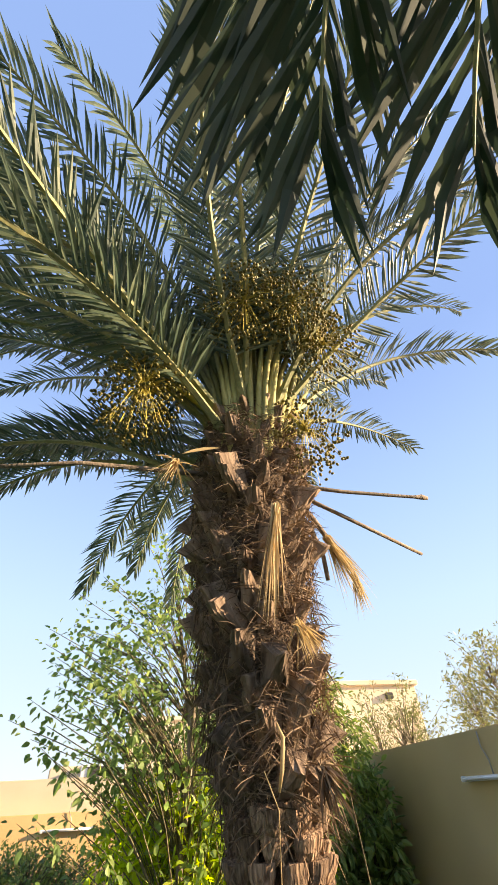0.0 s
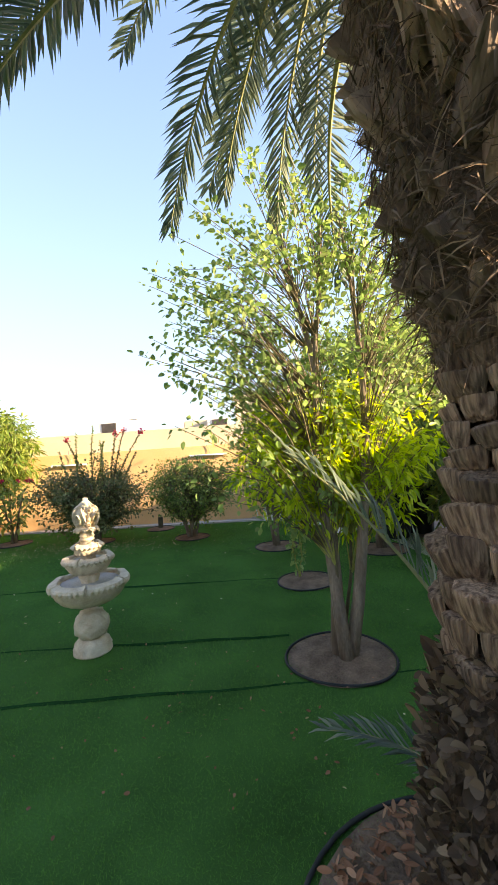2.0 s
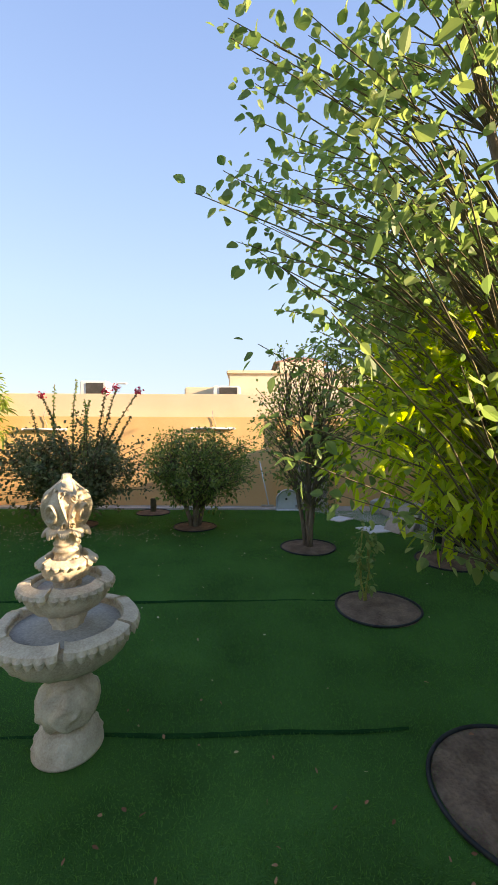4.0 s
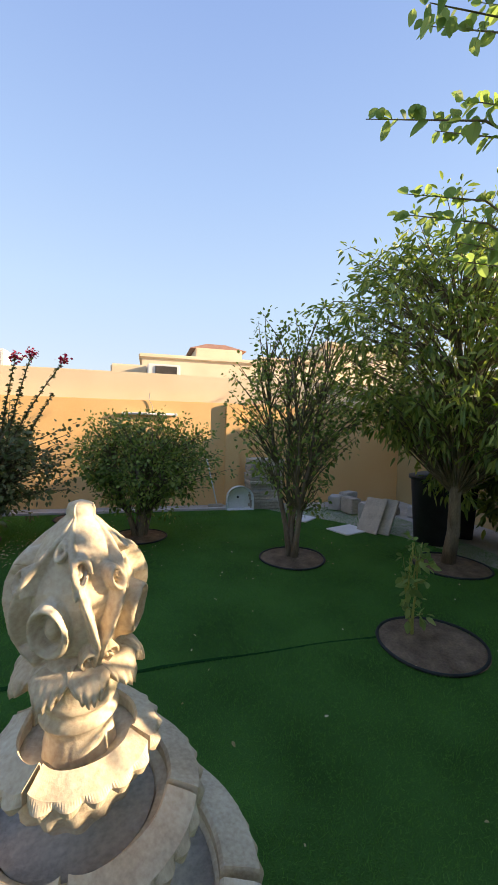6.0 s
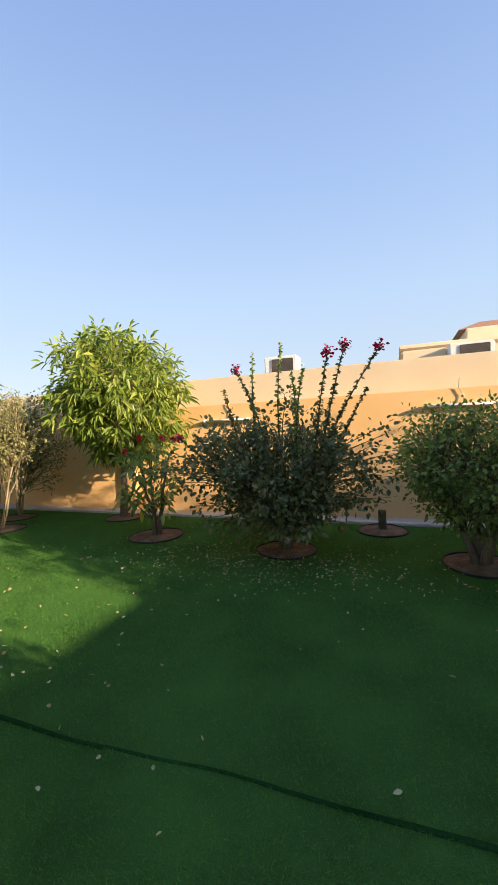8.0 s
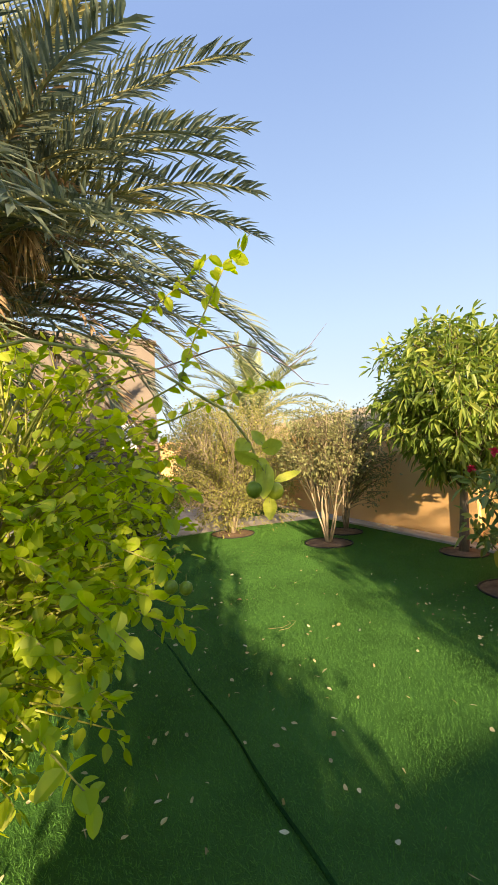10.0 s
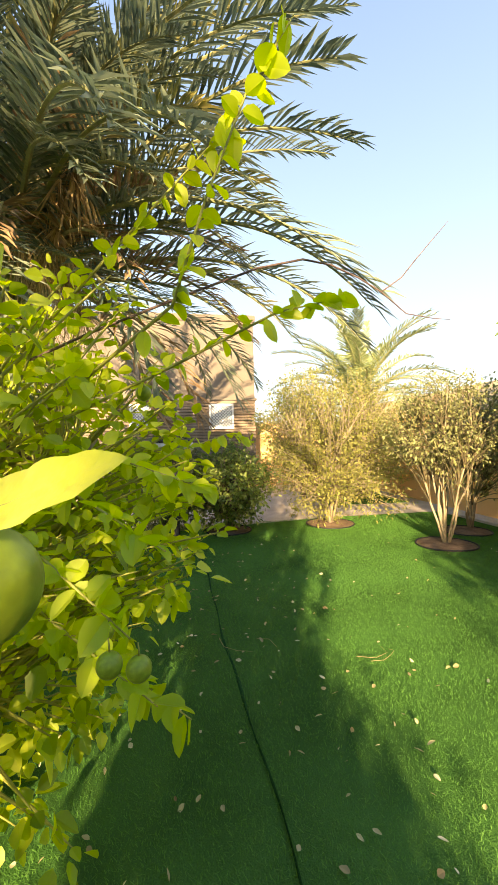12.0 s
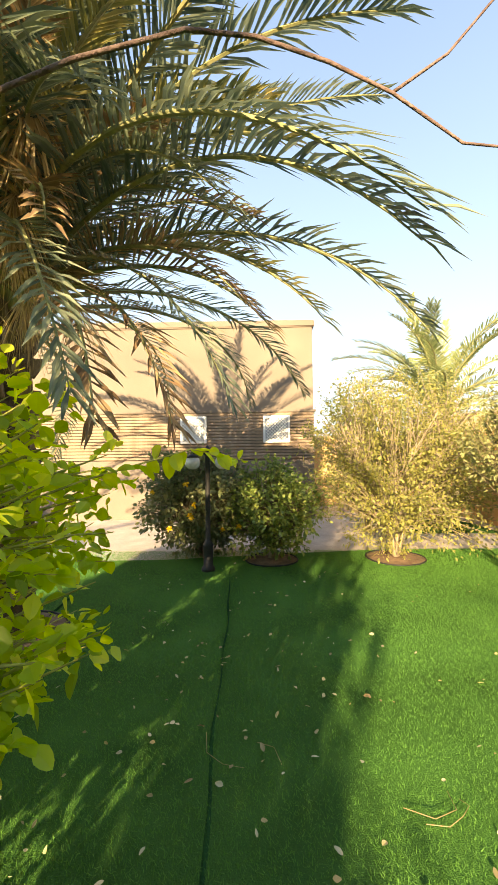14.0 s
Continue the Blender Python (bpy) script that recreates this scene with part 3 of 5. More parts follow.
# ---------- fountain ----------
fountain = thing("fountain", (0.828, 0.093, 0), "three-tiered cast-stone garden fountain with a carved bud finial, dry", "fountain")


def urn_relief(a, z, r):
    u = ((a * 3 / (2 * math.pi)) % 1.0 - 0.5) * 2
    v = (z - 0.23) / 0.12
    d = math.hypot(u * 0.95, v)
    return r + 0.015 * max(0, math.sin(d * 10 - math.atan2(v, u))) * (d < 1.1) + 0.005 * math.sin(a * 9)


def foot_relief(a, z, r):
    return r + (0.012 * max(0, math.sin(a * 14) * math.sin((z - 0.02) * 60)) if 0.03 < z < 0.12 else 0)


def ridge(d, w):
    """Height of a rounded carved ridge at that distance from its line."""
    return max(0.0, 1 - (d / w) ** 2) ** 0.7 if abs(d) < w else 0.0


def finial_relief(a, z, r):
    """Ogee leaves on the bud, a round medallion in each panel and curling vines."""
    t = (z - 1.07) / 0.25
    ph = (a * 4 / (2 * math.pi) + 0.7) % 1.0 - 0.5
    e = 0.0
    arch = abs(ph) - 0.47 * max(0.0, 1 - max(0, t - 0.22) * 1.25) ** 0.7
    e = max(e, ridge(arch, 0.05))
    e = max(e, 0.85 * ridge(abs(ph) - 0.26 * math.sin(math.pi * min(1, max(0, t - 0.05) * 1.05)), 0.035) * (t > 0.55))
    for cu, cv, rad, turn in ((0.0, 0.36, 0.35, 0), (0.3, 0.7, 0.2, -1), (-0.34, 0.66, 0.18, 1), (0.4, 0.13, 0.2, 1), (-0.38, 0.12, 0.2, -1), (0.02, 0.83, 0.12, 1)):
        du, dv = (ph - cu) * 2.4 * max(r / 0.1, 0.4), (t - cv) * 2.2
        d = math.hypot(du, dv)
        if turn == 0:
            e = max(e, 0.95 * ridge(d - rad, 0.085), 0.5 * ridge(d, rad * 0.5))
        else:
            spiral = rad * (0.5 + 0.5 * ((math.atan2(dv, du) * turn / (2 * math.pi)) % 1.0))
            e = max(e, ridge(d - spiral, 0.06), 0.9 * ridge(d, rad * 0.3))
    return r * 0.955 + 0.027 * e * min(1, r / 0.05) * min(1, max(0.15, (0.95 - t) * 4))


def petal_relief(a, z, r):
    return r + (0.016 * abs(math.sin(a * 6)) ** 0.6 + 0.004 * abs(math.sin(a * 30))) * min(1, r / 0.09)


part("foot", lathe("foot", [(0.0, 0), (0.158, 0), (0.164, 0.008), (0.164, 0.02), (0.156, 0.03), (0.155, 0.05), (0.14, 0.09), (0.118, 0.12), (0.1, 0.13), (0, 0.13)], 96, foot_relief), M_STONE, fountain)
prof = [(0.0, 0.125), (0.09, 0.125)] + [(0.085 + 0.058 * math.sin(math.pi * i / 16) ** 0.8, 0.125 + 0.215 * i / 16) for i in range(1, 17)] + [(0.09, 0.345), (0, 0.345)]
part("urn", lathe("urn", prof, 128, urn_relief), M_STONE, fountain, "round urn carved with scrolls")


def bowl(name, z, r, depth, inner):
    """A bowl on its stem with an inner hollow."""
    outer = [(inner, z - depth), (inner + 0.03, z - depth)] + [(inner + 0.03 + (r - 0.03 - inner) * math.sin(math.pi / 2 * i / 8), z - depth + depth * 0.92 * (1 - math.cos(math.pi / 2 * i / 8)) ) for i in range(1, 9)]
    body = outer + [(r - 0.03, z - 0.006), (r - 0.06, z - 0.01)]
    ins = [(r - 0.06 - (r - 0.06 - inner) * (i / 6) ** 1.5, z - 0.012 - (depth - 0.05) * math.sin(math.pi / 2 * i / 6)) for i in range(1, 7)]
    def carve(a, zz, rr):
        return rr + (0.006 * math.sin(a * 16) * math.sin((zz - z) * 70) if zz < z - 0.03 and rr > inner + 0.02 else 0)
    part(name, lathe(name, [(0, z - depth)] + body + ins + [(0, ins[-1][1])], 96, carve), M_STONE, fountain)
    part("lining", lathe("lining", [(r - 0.064, z - 0.0135)] + [(max(q[0] - 0.004, inner), q[1] + 0.004) for q in ins] + [(0.0, ins[-1][1] + 0.004)], 48), M_STONE_IN, fountain, "grey stained basin lining")


def rim(z, r, w, segments, lobes, drop):
    """Segments of the rolled rim with a frill of carved petals under its edge."""
    V, F, nk = [], [], 56
    span = 2 * math.pi / segments
    for i in range(nk + 1):
        a = -span / 2 + 0.035 + (span - 0.07) * i / nk
        f = abs(math.sin(i / nk * math.pi * lobes))
        ends = 0.012 * (abs(i / nk - 0.5) * 2) ** 6
        for rr, zz in ((r - w, z - 0.012), (r - w, z + 0.008 + ends), (r - w * 0.9, z + 0.014 + ends), (r - 0.012, z + 0.004 + ends), (r + 0.002, z - 0.002 + ends),
                       (r + 0.002 + 0.012 * f, z - drop * 0.45), (r - 0.002 + 0.008 * f, z - drop * (0.55 + 0.55 * f)), (r - 0.022, z - drop * 0.6), (r - 0.03, z - 0.014)):
            V.append((rr * math.cos(a), rr * math.sin(a), zz))
    for i in range(nk):
        for k in range(9):
            p, q = i * 9 + k, i * 9 + (k + 1) % 9
            F.append((p, p + 9, q + 9, q))
    F.append(tuple(range(8, -1, -1))), F.append(tuple(range(nk * 9, nk * 9 + 9)))
    me = mesh_of("rim_segment", V, F)
    for s in range(segments):
        part("rim_segment", me, M_STONE, fountain, m=pose(0, 0, 0, 0, 0, 20 + s * 360 / segments))


bowl("basin", 0.62, 0.31, 0.2, 0.075)
rim(0.625, 0.33, 0.075, 6, 7, 0.05)
part("stem", lathe("stem", [(0, 0.44), (0.085, 0.44), (0.08, 0.5), (0.066, 0.56), (0.072, 0.62), (0.09, 0.66), (0.07, 0.7), (0, 0.7)], 64, lambda a, z, r: r + 0.005 * math.sin(a * 8)), M_STONE, fountain)
bowl("middle_bowl", 0.815, 0.195, 0.13, 0.06)
rim(0.82, 0.21, 0.055, 5, 6, 0.036)
part("stem", lathe("stem", [(0, 0.69), (0.06, 0.7), (0.058, 0.78), (0.066, 0.84), (0.06, 0.88), (0, 0.89)], 64, lambda a, z, r: r + 0.004 * math.sin(a * 8)), M_STONE, fountain)
bowl("top_bowl", 0.925, 0.115, 0.085, 0.05)
rim(0.93, 0.13, 0.036, 4, 5, 0.026)
part("neck", lathe("neck", [(0, 0.84), (0.064, 0.86), (0.066, 0.88), (0.062, 0.9), (0.057, 0.92), (0.055, 0.95), (0.057, 0.966), (0.063, 0.97), (0.066, 0.976), (0.063, 0.983), (0.057, 0.987), (0.056, 0.996), (0.061, 1.0), (0.063, 1.006), (0.061, 1.012), (0.055, 1.017), (0.054, 1.04), (0.057, 1.07), (0, 1.075)], 96, lambda a, z, r: r + (0.005 * abs(math.sin(a * 5 + z * 40)) if 0.86 < z < 0.93 else 0)), M_STONE, fountain)
part("petal_collar", lathe("petal_collar", [(0, 1.05), (0.052, 1.052), (0.068, 1.062), (0.076, 1.075), (0.074, 1.09), (0.066, 1.1), (0, 1.102)], 96, lambda a, z, r: r + 0.003 * math.sin(a * 9) * (r > 0.03)), M_STONE, fountain)


def petal(seed):
    """A carved acanthus leaf that curls outwards and down, with a toothed edge."""
    g = np.random.default_rng(seed)
    V, F, rows, cols = [], [], 8, 24
    for i in range(rows + 1):
        t = i / rows
        r, z = 0.064 + 0.042 * math.sin(math.pi * 0.56 * t), 1.09 - 0.014 * t - 0.03 * t * t
        w = 0.029 * (0.55 + 0.6 * math.sin(math.pi * (0.15 + 0.72 * t)))
        for k in range(cols + 1):
            u = k / cols * 2 - 1
            tooth = 0.006 * abs(math.sin(u * math.pi * 2.5)) * t
            fan = 0.006 * abs(math.sin(u * math.pi * 2.5)) * (0.3 + 0.7 * t)
            V.append((r - 0.016 * u * u + fan, w * u + 0.001 * g.normal(), z + 0.006 * u * u * (1 - t) - tooth + 0.014 * u * u * t))
    n = len(V)
    V.extend([(x - 0.016, y, z + 0.004) for x, y, z in V])
    q = cols + 1
    for i in range(rows):
        for k in range(cols):
            o = i * q + k
            F.append((o, o + q, o + q + 1, o + 1)), F.append((n + o, n + o + 1, n + o + q + 1, n + o + q))
    rim_i = [k for k in range(q)] + [i * q + cols for i in range(1, rows + 1)] + [rows * q + k for k in range(cols - 1, -1, -1)] + [i * q for i in range(rows - 1, 0, -1)]
    for p, o in zip(rim_i, rim_i[1:] + rim_i[:1]):
        F.append((p, o, n + o, n + p))
    return mesh_of("petal", V, F, True)


petals = [petal(k) for k in range(3)]
for k in range(9):
    part("petal", petals[k % 3], M_STONE, fountain, m=pose(0, 0, 0, 0, 0, k * 40 + 8))
fp = []
for i in range(85):
    t = i / 84
    fp.append((float(np.interp(t, (0, 0.13, 0.25, 0.43, 0.53, 0.69, 0.8, 0.87, 0.9, 0.94, 0.98, 1), (0.044, 0.07, 0.086, 0.095, 0.092, 0.073, 0.053, 0.035, 0.024, 0.025, 0.021, 0.003))), 1.07 + 0.275 * t))
part("finial", lathe("finial", [(0, 1.068)] + fp, 260, finial_relief), M_STONE, fountain, "bud finial carved with scrolls and leaves")

# ---------- date palm by the start of the walk ----------
PX, PY = 3.11, -2.29
palm = thing("date_palm", (PX, PY, 0), "tall date palm with cut leaf bases and hanging fruit", "palm tree")


def trunk_r(z):
    return float(np.interp(z, (0, 0.5, 0.8, 1.0, 1.15, 1.35, 1.5, 1.85, 1.95, 2.1, 2.3, 2.75, 3.2, 3.6, 3.9), (0.3, 0.275, 0.27, 0.225, 0.178, 0.14, 0.125, 0.125, 0.15, 0.195, 0.215, 0.245, 0.27, 0.24, 0.17)))


def lean(z):
    return float(np.interp(z, (1.9, 2.4), (0, -0.03)))


def core_relief(a, z, r):
    return r + 0.016 * noise.noise(Vector((math.cos(a) * 3, math.sin(a) * 3, z * 6))) + 0.01 * noise.noise(Vector((math.cos(a) * 9, math.sin(a) * 9, z * 20)))


core = lathe("trunk", [(trunk_r(z) - 0.02 * (z > 0.6), z) for z in np.linspace(-0.03, 3.85, 90)], 40, core_relief)
for v in core.vertices:
    v.co.x += lean(v.co.z)
part("trunk", core, M_PALMCORE, palm)


def boot_mesh(name, w, h, d, seed, taper=0.15, bulge=0.35):
    """A cut leaf base: a wedge that stands out at its sawn upper end."""
    rng = np.random.default_rng(seed)
    V, F, rows, cols = [], [], 5, 7
    for i in range(rows):
        t = i / (rows - 1)
        o, hw = d * t ** 0.8, w / 2 * (1 - taper * t) * (0.75 + 0.25 * math.sin(math.pi * min(1, t + 0.35)))
        for j in range(cols):
            s = j / (cols - 1) * 2 - 1
            V.append((o * (1 - bulge * s * s) + 0.004 * rng.normal(), hw * s + 0.003 * rng.normal(), h * t - 0.02 * s * s * h * 4 * t + 0.004 * rng.normal()))
    for j in range(cols):
        s = j / (cols - 1) * 2 - 1
        V.append((-0.045, w / 2 * s * 0.95, h * 0.93 + 0.01))
    for i in range(rows):
        for j in range(cols - 1):
            a = i * cols + j
            F.append((a, a + 1, a + 1 + cols, a + cols))
    a = len(V)
    V.extend([(-0.045, -w * 0.42, 0), (-0.045, w * 0.42, 0)])
    F.append((a, a - cols, *[i * cols for i in range(rows - 1, -1, -1)]))
    F.append((a + 1, *[i * cols + cols - 1 for i in range(rows)], a - 1))
    return mesh_of(name, V, F)


def stub_mesh(name, w, h, d, seed):
    """A short sawn leaf base: a broad scalloped face, narrower below, with a flat cut on top."""
    rng = np.random.default_rng(seed)
    V, F, cols, prof = [], [], 11, ((-0.12, 0.62, 0.45), (0.12, 0.8, 0.75), (0.5, 0.95, 0.95), (0.9, 1.0, 1.04), (0.985, 0.99, 1.03))
    side = [radians((j / (cols - 1) * 2 - 1) * 86) for j in range(cols)]
    wob = [1 + 0.05 * rng.normal() for _ in side]
    skew = 0.14 * rng.normal()
    for t, wf, df in prof:
        for j, q in enumerate(side):
            x, y = d * df * max(math.cos(q), 0.0) ** 0.55 * wob[j], w / 2 * wf * math.copysign(abs(math.sin(q)) ** 0.9, q)
            V.append((x, y, h * t + skew * y * t + 0.0025 * rng.normal()))
    top = len(V)
    for j, q in enumerate(side):
        y = w / 2 * 0.9 * math.copysign(abs(math.sin(q)) ** 0.9, q)
        V.append((d * 0.88 * max(math.cos(q), 0.0) ** 0.55 * wob[j], y, h * 1.02 + skew * y + 0.002 * rng.normal()))
    V.append((-0.05, 0, h * 1.0))
    for i in range(len(prof)):
        for j in range(cols - 1):
            a = i * cols + j
            F.append((a, a + 1, a + 1 + cols, a + cols))
    F.extend([(top + j, top + j + 1, len(V) - 1) for j in range(cols - 1)])
    return mesh_of(name, V, F)


low_boots = [stub_mesh("leaf_base", 0.112 + 0.013 * k, 0.084 + 0.006 * k, 0.05 + 0.006 * k, k) for k in range(4)]
thin_boots = [stub_mesh("leaf_base", 0.09 + 0.012 * k, 0.056 + 0.005 * k, 0.045 + 0.005 * k, 20 + k) for k in range(4)]
up_boots = [boot_mesh("leaf_base", 0.07 + 0.012 * k, 0.1 + 0.02 * k, 0.055 + 0.012 * k, 10 + k, 0.42, 0.3) for k in range(4)]
rng = np.random.default_rng(5)
z, row = 1.04, 0
while z < 1.92:
    thin = z > 1.5
    n = 9
    for k in range(n):
        a = 360 * (k + 0.5 * (row % 2) + rng.normal() * 0.07) / n + row * 6
        r = min(trunk_r(z), 0.168) - 0.004
        part("leaf_base", (thin_boots if thin else low_boots)[rng.integers(4)], M_BOOT, palm,
             m=pose(r * math.cos(radians(a)) + lean(z), r * math.sin(radians(a)), z + rng.normal() * 0.012, rng.normal() * 5, 7 + rng.normal() * 5, a + rng.normal() * 6))
    z += 0.064 if thin else 0.086
    row += 1
while z < 3.8:
    n = 9
    for k in range(n):
        a = 360 * (k + 0.5 * (row % 2) + rng.normal() * 0.1) / n + row * 9
        r = trunk_r(z) - 0.02
        f = (z - 1.95) / 1.85
        part("leaf_base", up_boots[rng.integers(4)], M_BOOT_UP, palm,
             m=pose(r * math.cos(radians(a)) + lean(z), r * math.sin(radians(a)), z + rng.normal() * 0.03, rng.normal() * 9, rng.normal() * 9 + 26 - 12 * f, a + rng.normal() * 8)
             @ Matrix.Diagonal((1, 1, 1 + 0.35 * f, 1)))
    z += 0.118
    row += 1
# rough root mass and fibres
P = np.zeros((4200, 3))
a, zz = rng.random(4200) * 2 * np.pi, rng.random(4200) * 1.12
rr = np.array([trunk_r(q) for q in zz]) - 0.005
P[:, 0], P[:, 1], P[:, 2] = rr * np.cos(a), rr * np.sin(a), zz
D = np.stack([np.cos(a), np.sin(a), 0.5 + rng.normal(size=4200)], 1) + rng.normal(size=(4200, 3)) * 0.5
part("root_mass", leaf_mesh("root_mass", P, D, 0.02 + 0.034 * rng.random(4200), 0.004 + 0.015 * rng.random(4200) ** 2, rng, droop=0, blunt=0.9), M_PFIBRE, palm, "ragged dark root stubs", kind="stuff")
n = 11000
a, zz = rng.random(n) * 2 * np.pi, 1.85 + rng.random(n) * 1.95
rr = np.array([trunk_r(q) for q in zz]) + 0.01 + rng.random(n) * 0.05
P = np.stack([rr * np.cos(a) + np.interp(zz, (1.9, 2.4), (0, -0.03)), rr * np.sin(a), zz], 1)
D = np.stack([np.cos(a) * 0.12 - np.sin(a) * rng.normal(size=n) * 1.3, np.sin(a) * 0.12 + np.cos(a) * rng.normal(size=n) * 1.3, rng.normal(size=n) * 0.7], 1)
V, F = strips(P, D, 0.04 + 0.1 * rng.random(n), 0.001 + 0.0016 * rng.random(n), rng)
part("fibre", mesh_of("fibre", V, F), M_PFIBRE, palm, "matted brown fibre between the leaf bases", kind="stuff")


def tuft(at, d, length, spread, count, seed, parent, material=M_STRAW, wide=1.0):
    """A dry frayed leaf sheath hanging from the trunk."""
    g = np.random.default_rng(seed)
    P = np.array(at) + g.normal(size=(count, 3)) * 0.008
    D = np.array(d) + g.normal(size=(count, 3)) * spread
    V, F = strips(P, D, length * (0.4 + 0.75 * g.random(count)), (0.0018 + 0.0022 * g.random(count)) * wide, g, 0.25)
    return part("dry_tuft", mesh_of("dry_tuft", V, F), material, parent, "straw-coloured frayed dry sheath")


n = 420
a, zz = rng.random(n) * 2 * np.pi, 0.05 + rng.random(n) * 1.02
rr = np.array([trunk_r(q) for q in zz]) - 0.01
P = np.stack([rr * np.cos(a), rr * np.sin(a), zz], 1)
D = np.stack([np.cos(a), np.sin(a), 0.9 + 0.6 * rng.normal(size=n)], 1) + rng.normal(size=(n, 3)) * 0.35
part("husk", leaf_mesh("husk", P, D, 0.025 + 0.05 * rng.random(n), 0.006 + 0.013 * rng.random(n), rng, droop=-0.1, blunt=1.1, fold=0.9), M_PFIBRE, palm, "curled grey-brown husk flaps", kind="stuff")
part("string", tube_mesh("string", [(-0.06, -0.3, 2.02), (-0.02, -0.29, 1.93), (-0.015, -0.235, 1.78), (0.01, -0.2, 1.62), (0.012, -0.2, 1.55)], [0.0015] * 5, 5), M_STRAW, palm, "pale hanging string")
part("string", tube_mesh("string", [(0.27, -0.1, 2.0), (0.29, -0.11, 1.75), (0.31, -0.11, 1.5), (0.35, -0.1, 1.15)], [0.0018] * 4, 5), M_TWIG, palm, "thin brown hanging fibre")
part("strap", tube_mesh("strap", [(0.3 * math.cos(q), 0.3 * math.sin(q), 0.5 + 0.05 * math.sin(5 * q)) for q in np.linspace(-1.5, 0.2, 14)], [0.012] * 14, 6), M_STRAP, palm, "faded green plastic strap")
part("peeled_strip", tube_mesh("peeled_strip", [(-0.01, -0.3, 2.14), (0.005, -0.31, 2.1), (-0.005, -0.305, 2.02), (-0.015, -0.29, 1.97)], [0.003, 0.007, 0.007, 0.004], 5), M_STRAW, palm, "pale peeled strip of bark")
tuft((0.05, -0.36, 2.95), (-0.22, -0.1, -1), 0.4, 0.085, 85, 1, palm)
tuft((-0.42, -0.3, 3.22), (-0.25, -0.3, -0.6), 0.16, 0.3, 70, 2, palm)
tuft((0.5, 0.22, 3.12), (0.6, 0.45, -0.55), 0.34, 0.16, 110, 3, palm)
tuft((0.73, 0.45, 3.0), (0.25, 0.25, -1), 0.2, 0.16, 80, 4, palm)
part("dry_stalk", tube_mesh("dry_stalk", [(0.25, 0.05, 3.3), (0.42, 0.18, 3.22), (0.6, 0.34, 3.1), (0.75, 0.46, 2.98)], [0.02, 0.018, 0.014, 0.01], 6), M_BARK, palm, "dry drooping leaf stalk")
part("dry_stalk", tube_mesh("dry_stalk", [(0.25, 0.08, 3.28), (0.42, 0.24, 3.18), (0.5, 0.32, 3.04), (0.51, 0.34, 2.9)], [0.018, 0.016, 0.014, 0.013], 6), M_BARK, palm, "dry hooked leaf stalk")
tuft((0.1, -0.31, 2.45), (0.3, -0.2, -0.6), 0.13, 0.3, 70, 5, palm)
tuft((0.14, -0.25, 2.02), (0.3, -0.2, -0.7), 0.13, 0.3, 90, 6, palm, M_PFIBRE)
part("cut_stalk", tube_mesh("cut_stalk", [(0.2, 0.0, 3.34), (0.6, 0.06, 3.35), (1.13, 0.13, 3.39), (1.19, 0.14, 3.4), (1.24, 0.15, 3.4)], [0.015, 0.012, 0.011, 0.019, 0.012], 7), M_BARK, palm, "bare cut leaf stalk")
part("cut_stalk", tube_mesh("cut_stalk", [(0.2, 0.05, 3.36), (0.6, 0.2, 3.28), (1.24, 0.42, 3.13)], [0.015, 0.013, 0.011], 7), M_BARK, palm, "bare cut leaf stalk")
part("cut_stalk", tube_mesh("cut_stalk", [(-0.25, -0.1, 3.3), (-0.9, -0.2, 3.25), (-1.7, -0.3, 3.05)], [0.016, 0.012, 0.01], 7), M_BARK, palm, "bare cut leaf stalk")
part("dry_leaf", leaf_mesh("dry_leaf", np.array([[-0.2, -0.33, 3.3]]), np.array([[-1, -0.2, -0.15]]), np.array([0.2]), np.array([0.012]), rng, droop=0.3), M_STRAW, palm, "curled dry leaf sheath")

# fronds
def frond_set(tag, length, leaf, leaf_material, seed, width, pairs=58):
    return [frond(tag, length * (0.92 + 0.04 * (i % 3)), e0, e1, pairs, leaf, seed + i, width=width, leaf_material=leaf_material)
            for i, (e0, e1) in enumerate(((82, 40), (72, 10), (60, -12), (45, -35), (28, -55), (10, -72)))]


def crown_of(parent, fronds, z, r, count, seed, lows, skip=lambda a, i: False):
    g = np.random.default_rng(seed)
    for i in range(count):
        a = (i * 137.5 + g.normal() * 8) % 360
        t = i / (count - 1)
        k = min(5, int(t * lows + g.random() * 0.8))
        if skip(a, k):
            continue
        part("frond", fronds[k], None, parent, m=pose(r * math.cos(radians(a)), r * math.sin(radians(a)), z - 0.35 * t, g.normal() * 14, 0, a))


fronds = frond_set("frond", 2.9, 0.45, M_FROND, 20, 0.013, 78)
crown_of(palm, fronds, 3.85, 0.14, 62, 3, 4.2, skip=lambda a, i: (248 < a < 300 and i > 2) or ((a < 75 or a > 290) and i > 2) or (100 < a < 215 and i > 3))
for a, k, z, f in ((154, 3, 3.22, 1), (167, 3, 3.18, 1), (160, 3, 3.36, 0.9), (121, 4, 3.85, 0.92), (112, 4, 3.95, 0.8), (102, 5, 4.1, 0.72), (185, 3, 3.7, 1), (198, 3, 3.65, 1), (208, 4, 3.75, 0.9), (200, 2, 3.8, 1), (170, 2, 3.85, 1), (215, 3, 3.6, 1), (225, 2, 3.8, 1)):
    part("frond", fronds[k], None, palm, m=pose(0.12 * math.cos(radians(a)), 0.12 * math.sin(radians(a)), z, 0, 0, a) @ Matrix.Diagonal((f, f, f, 1)))


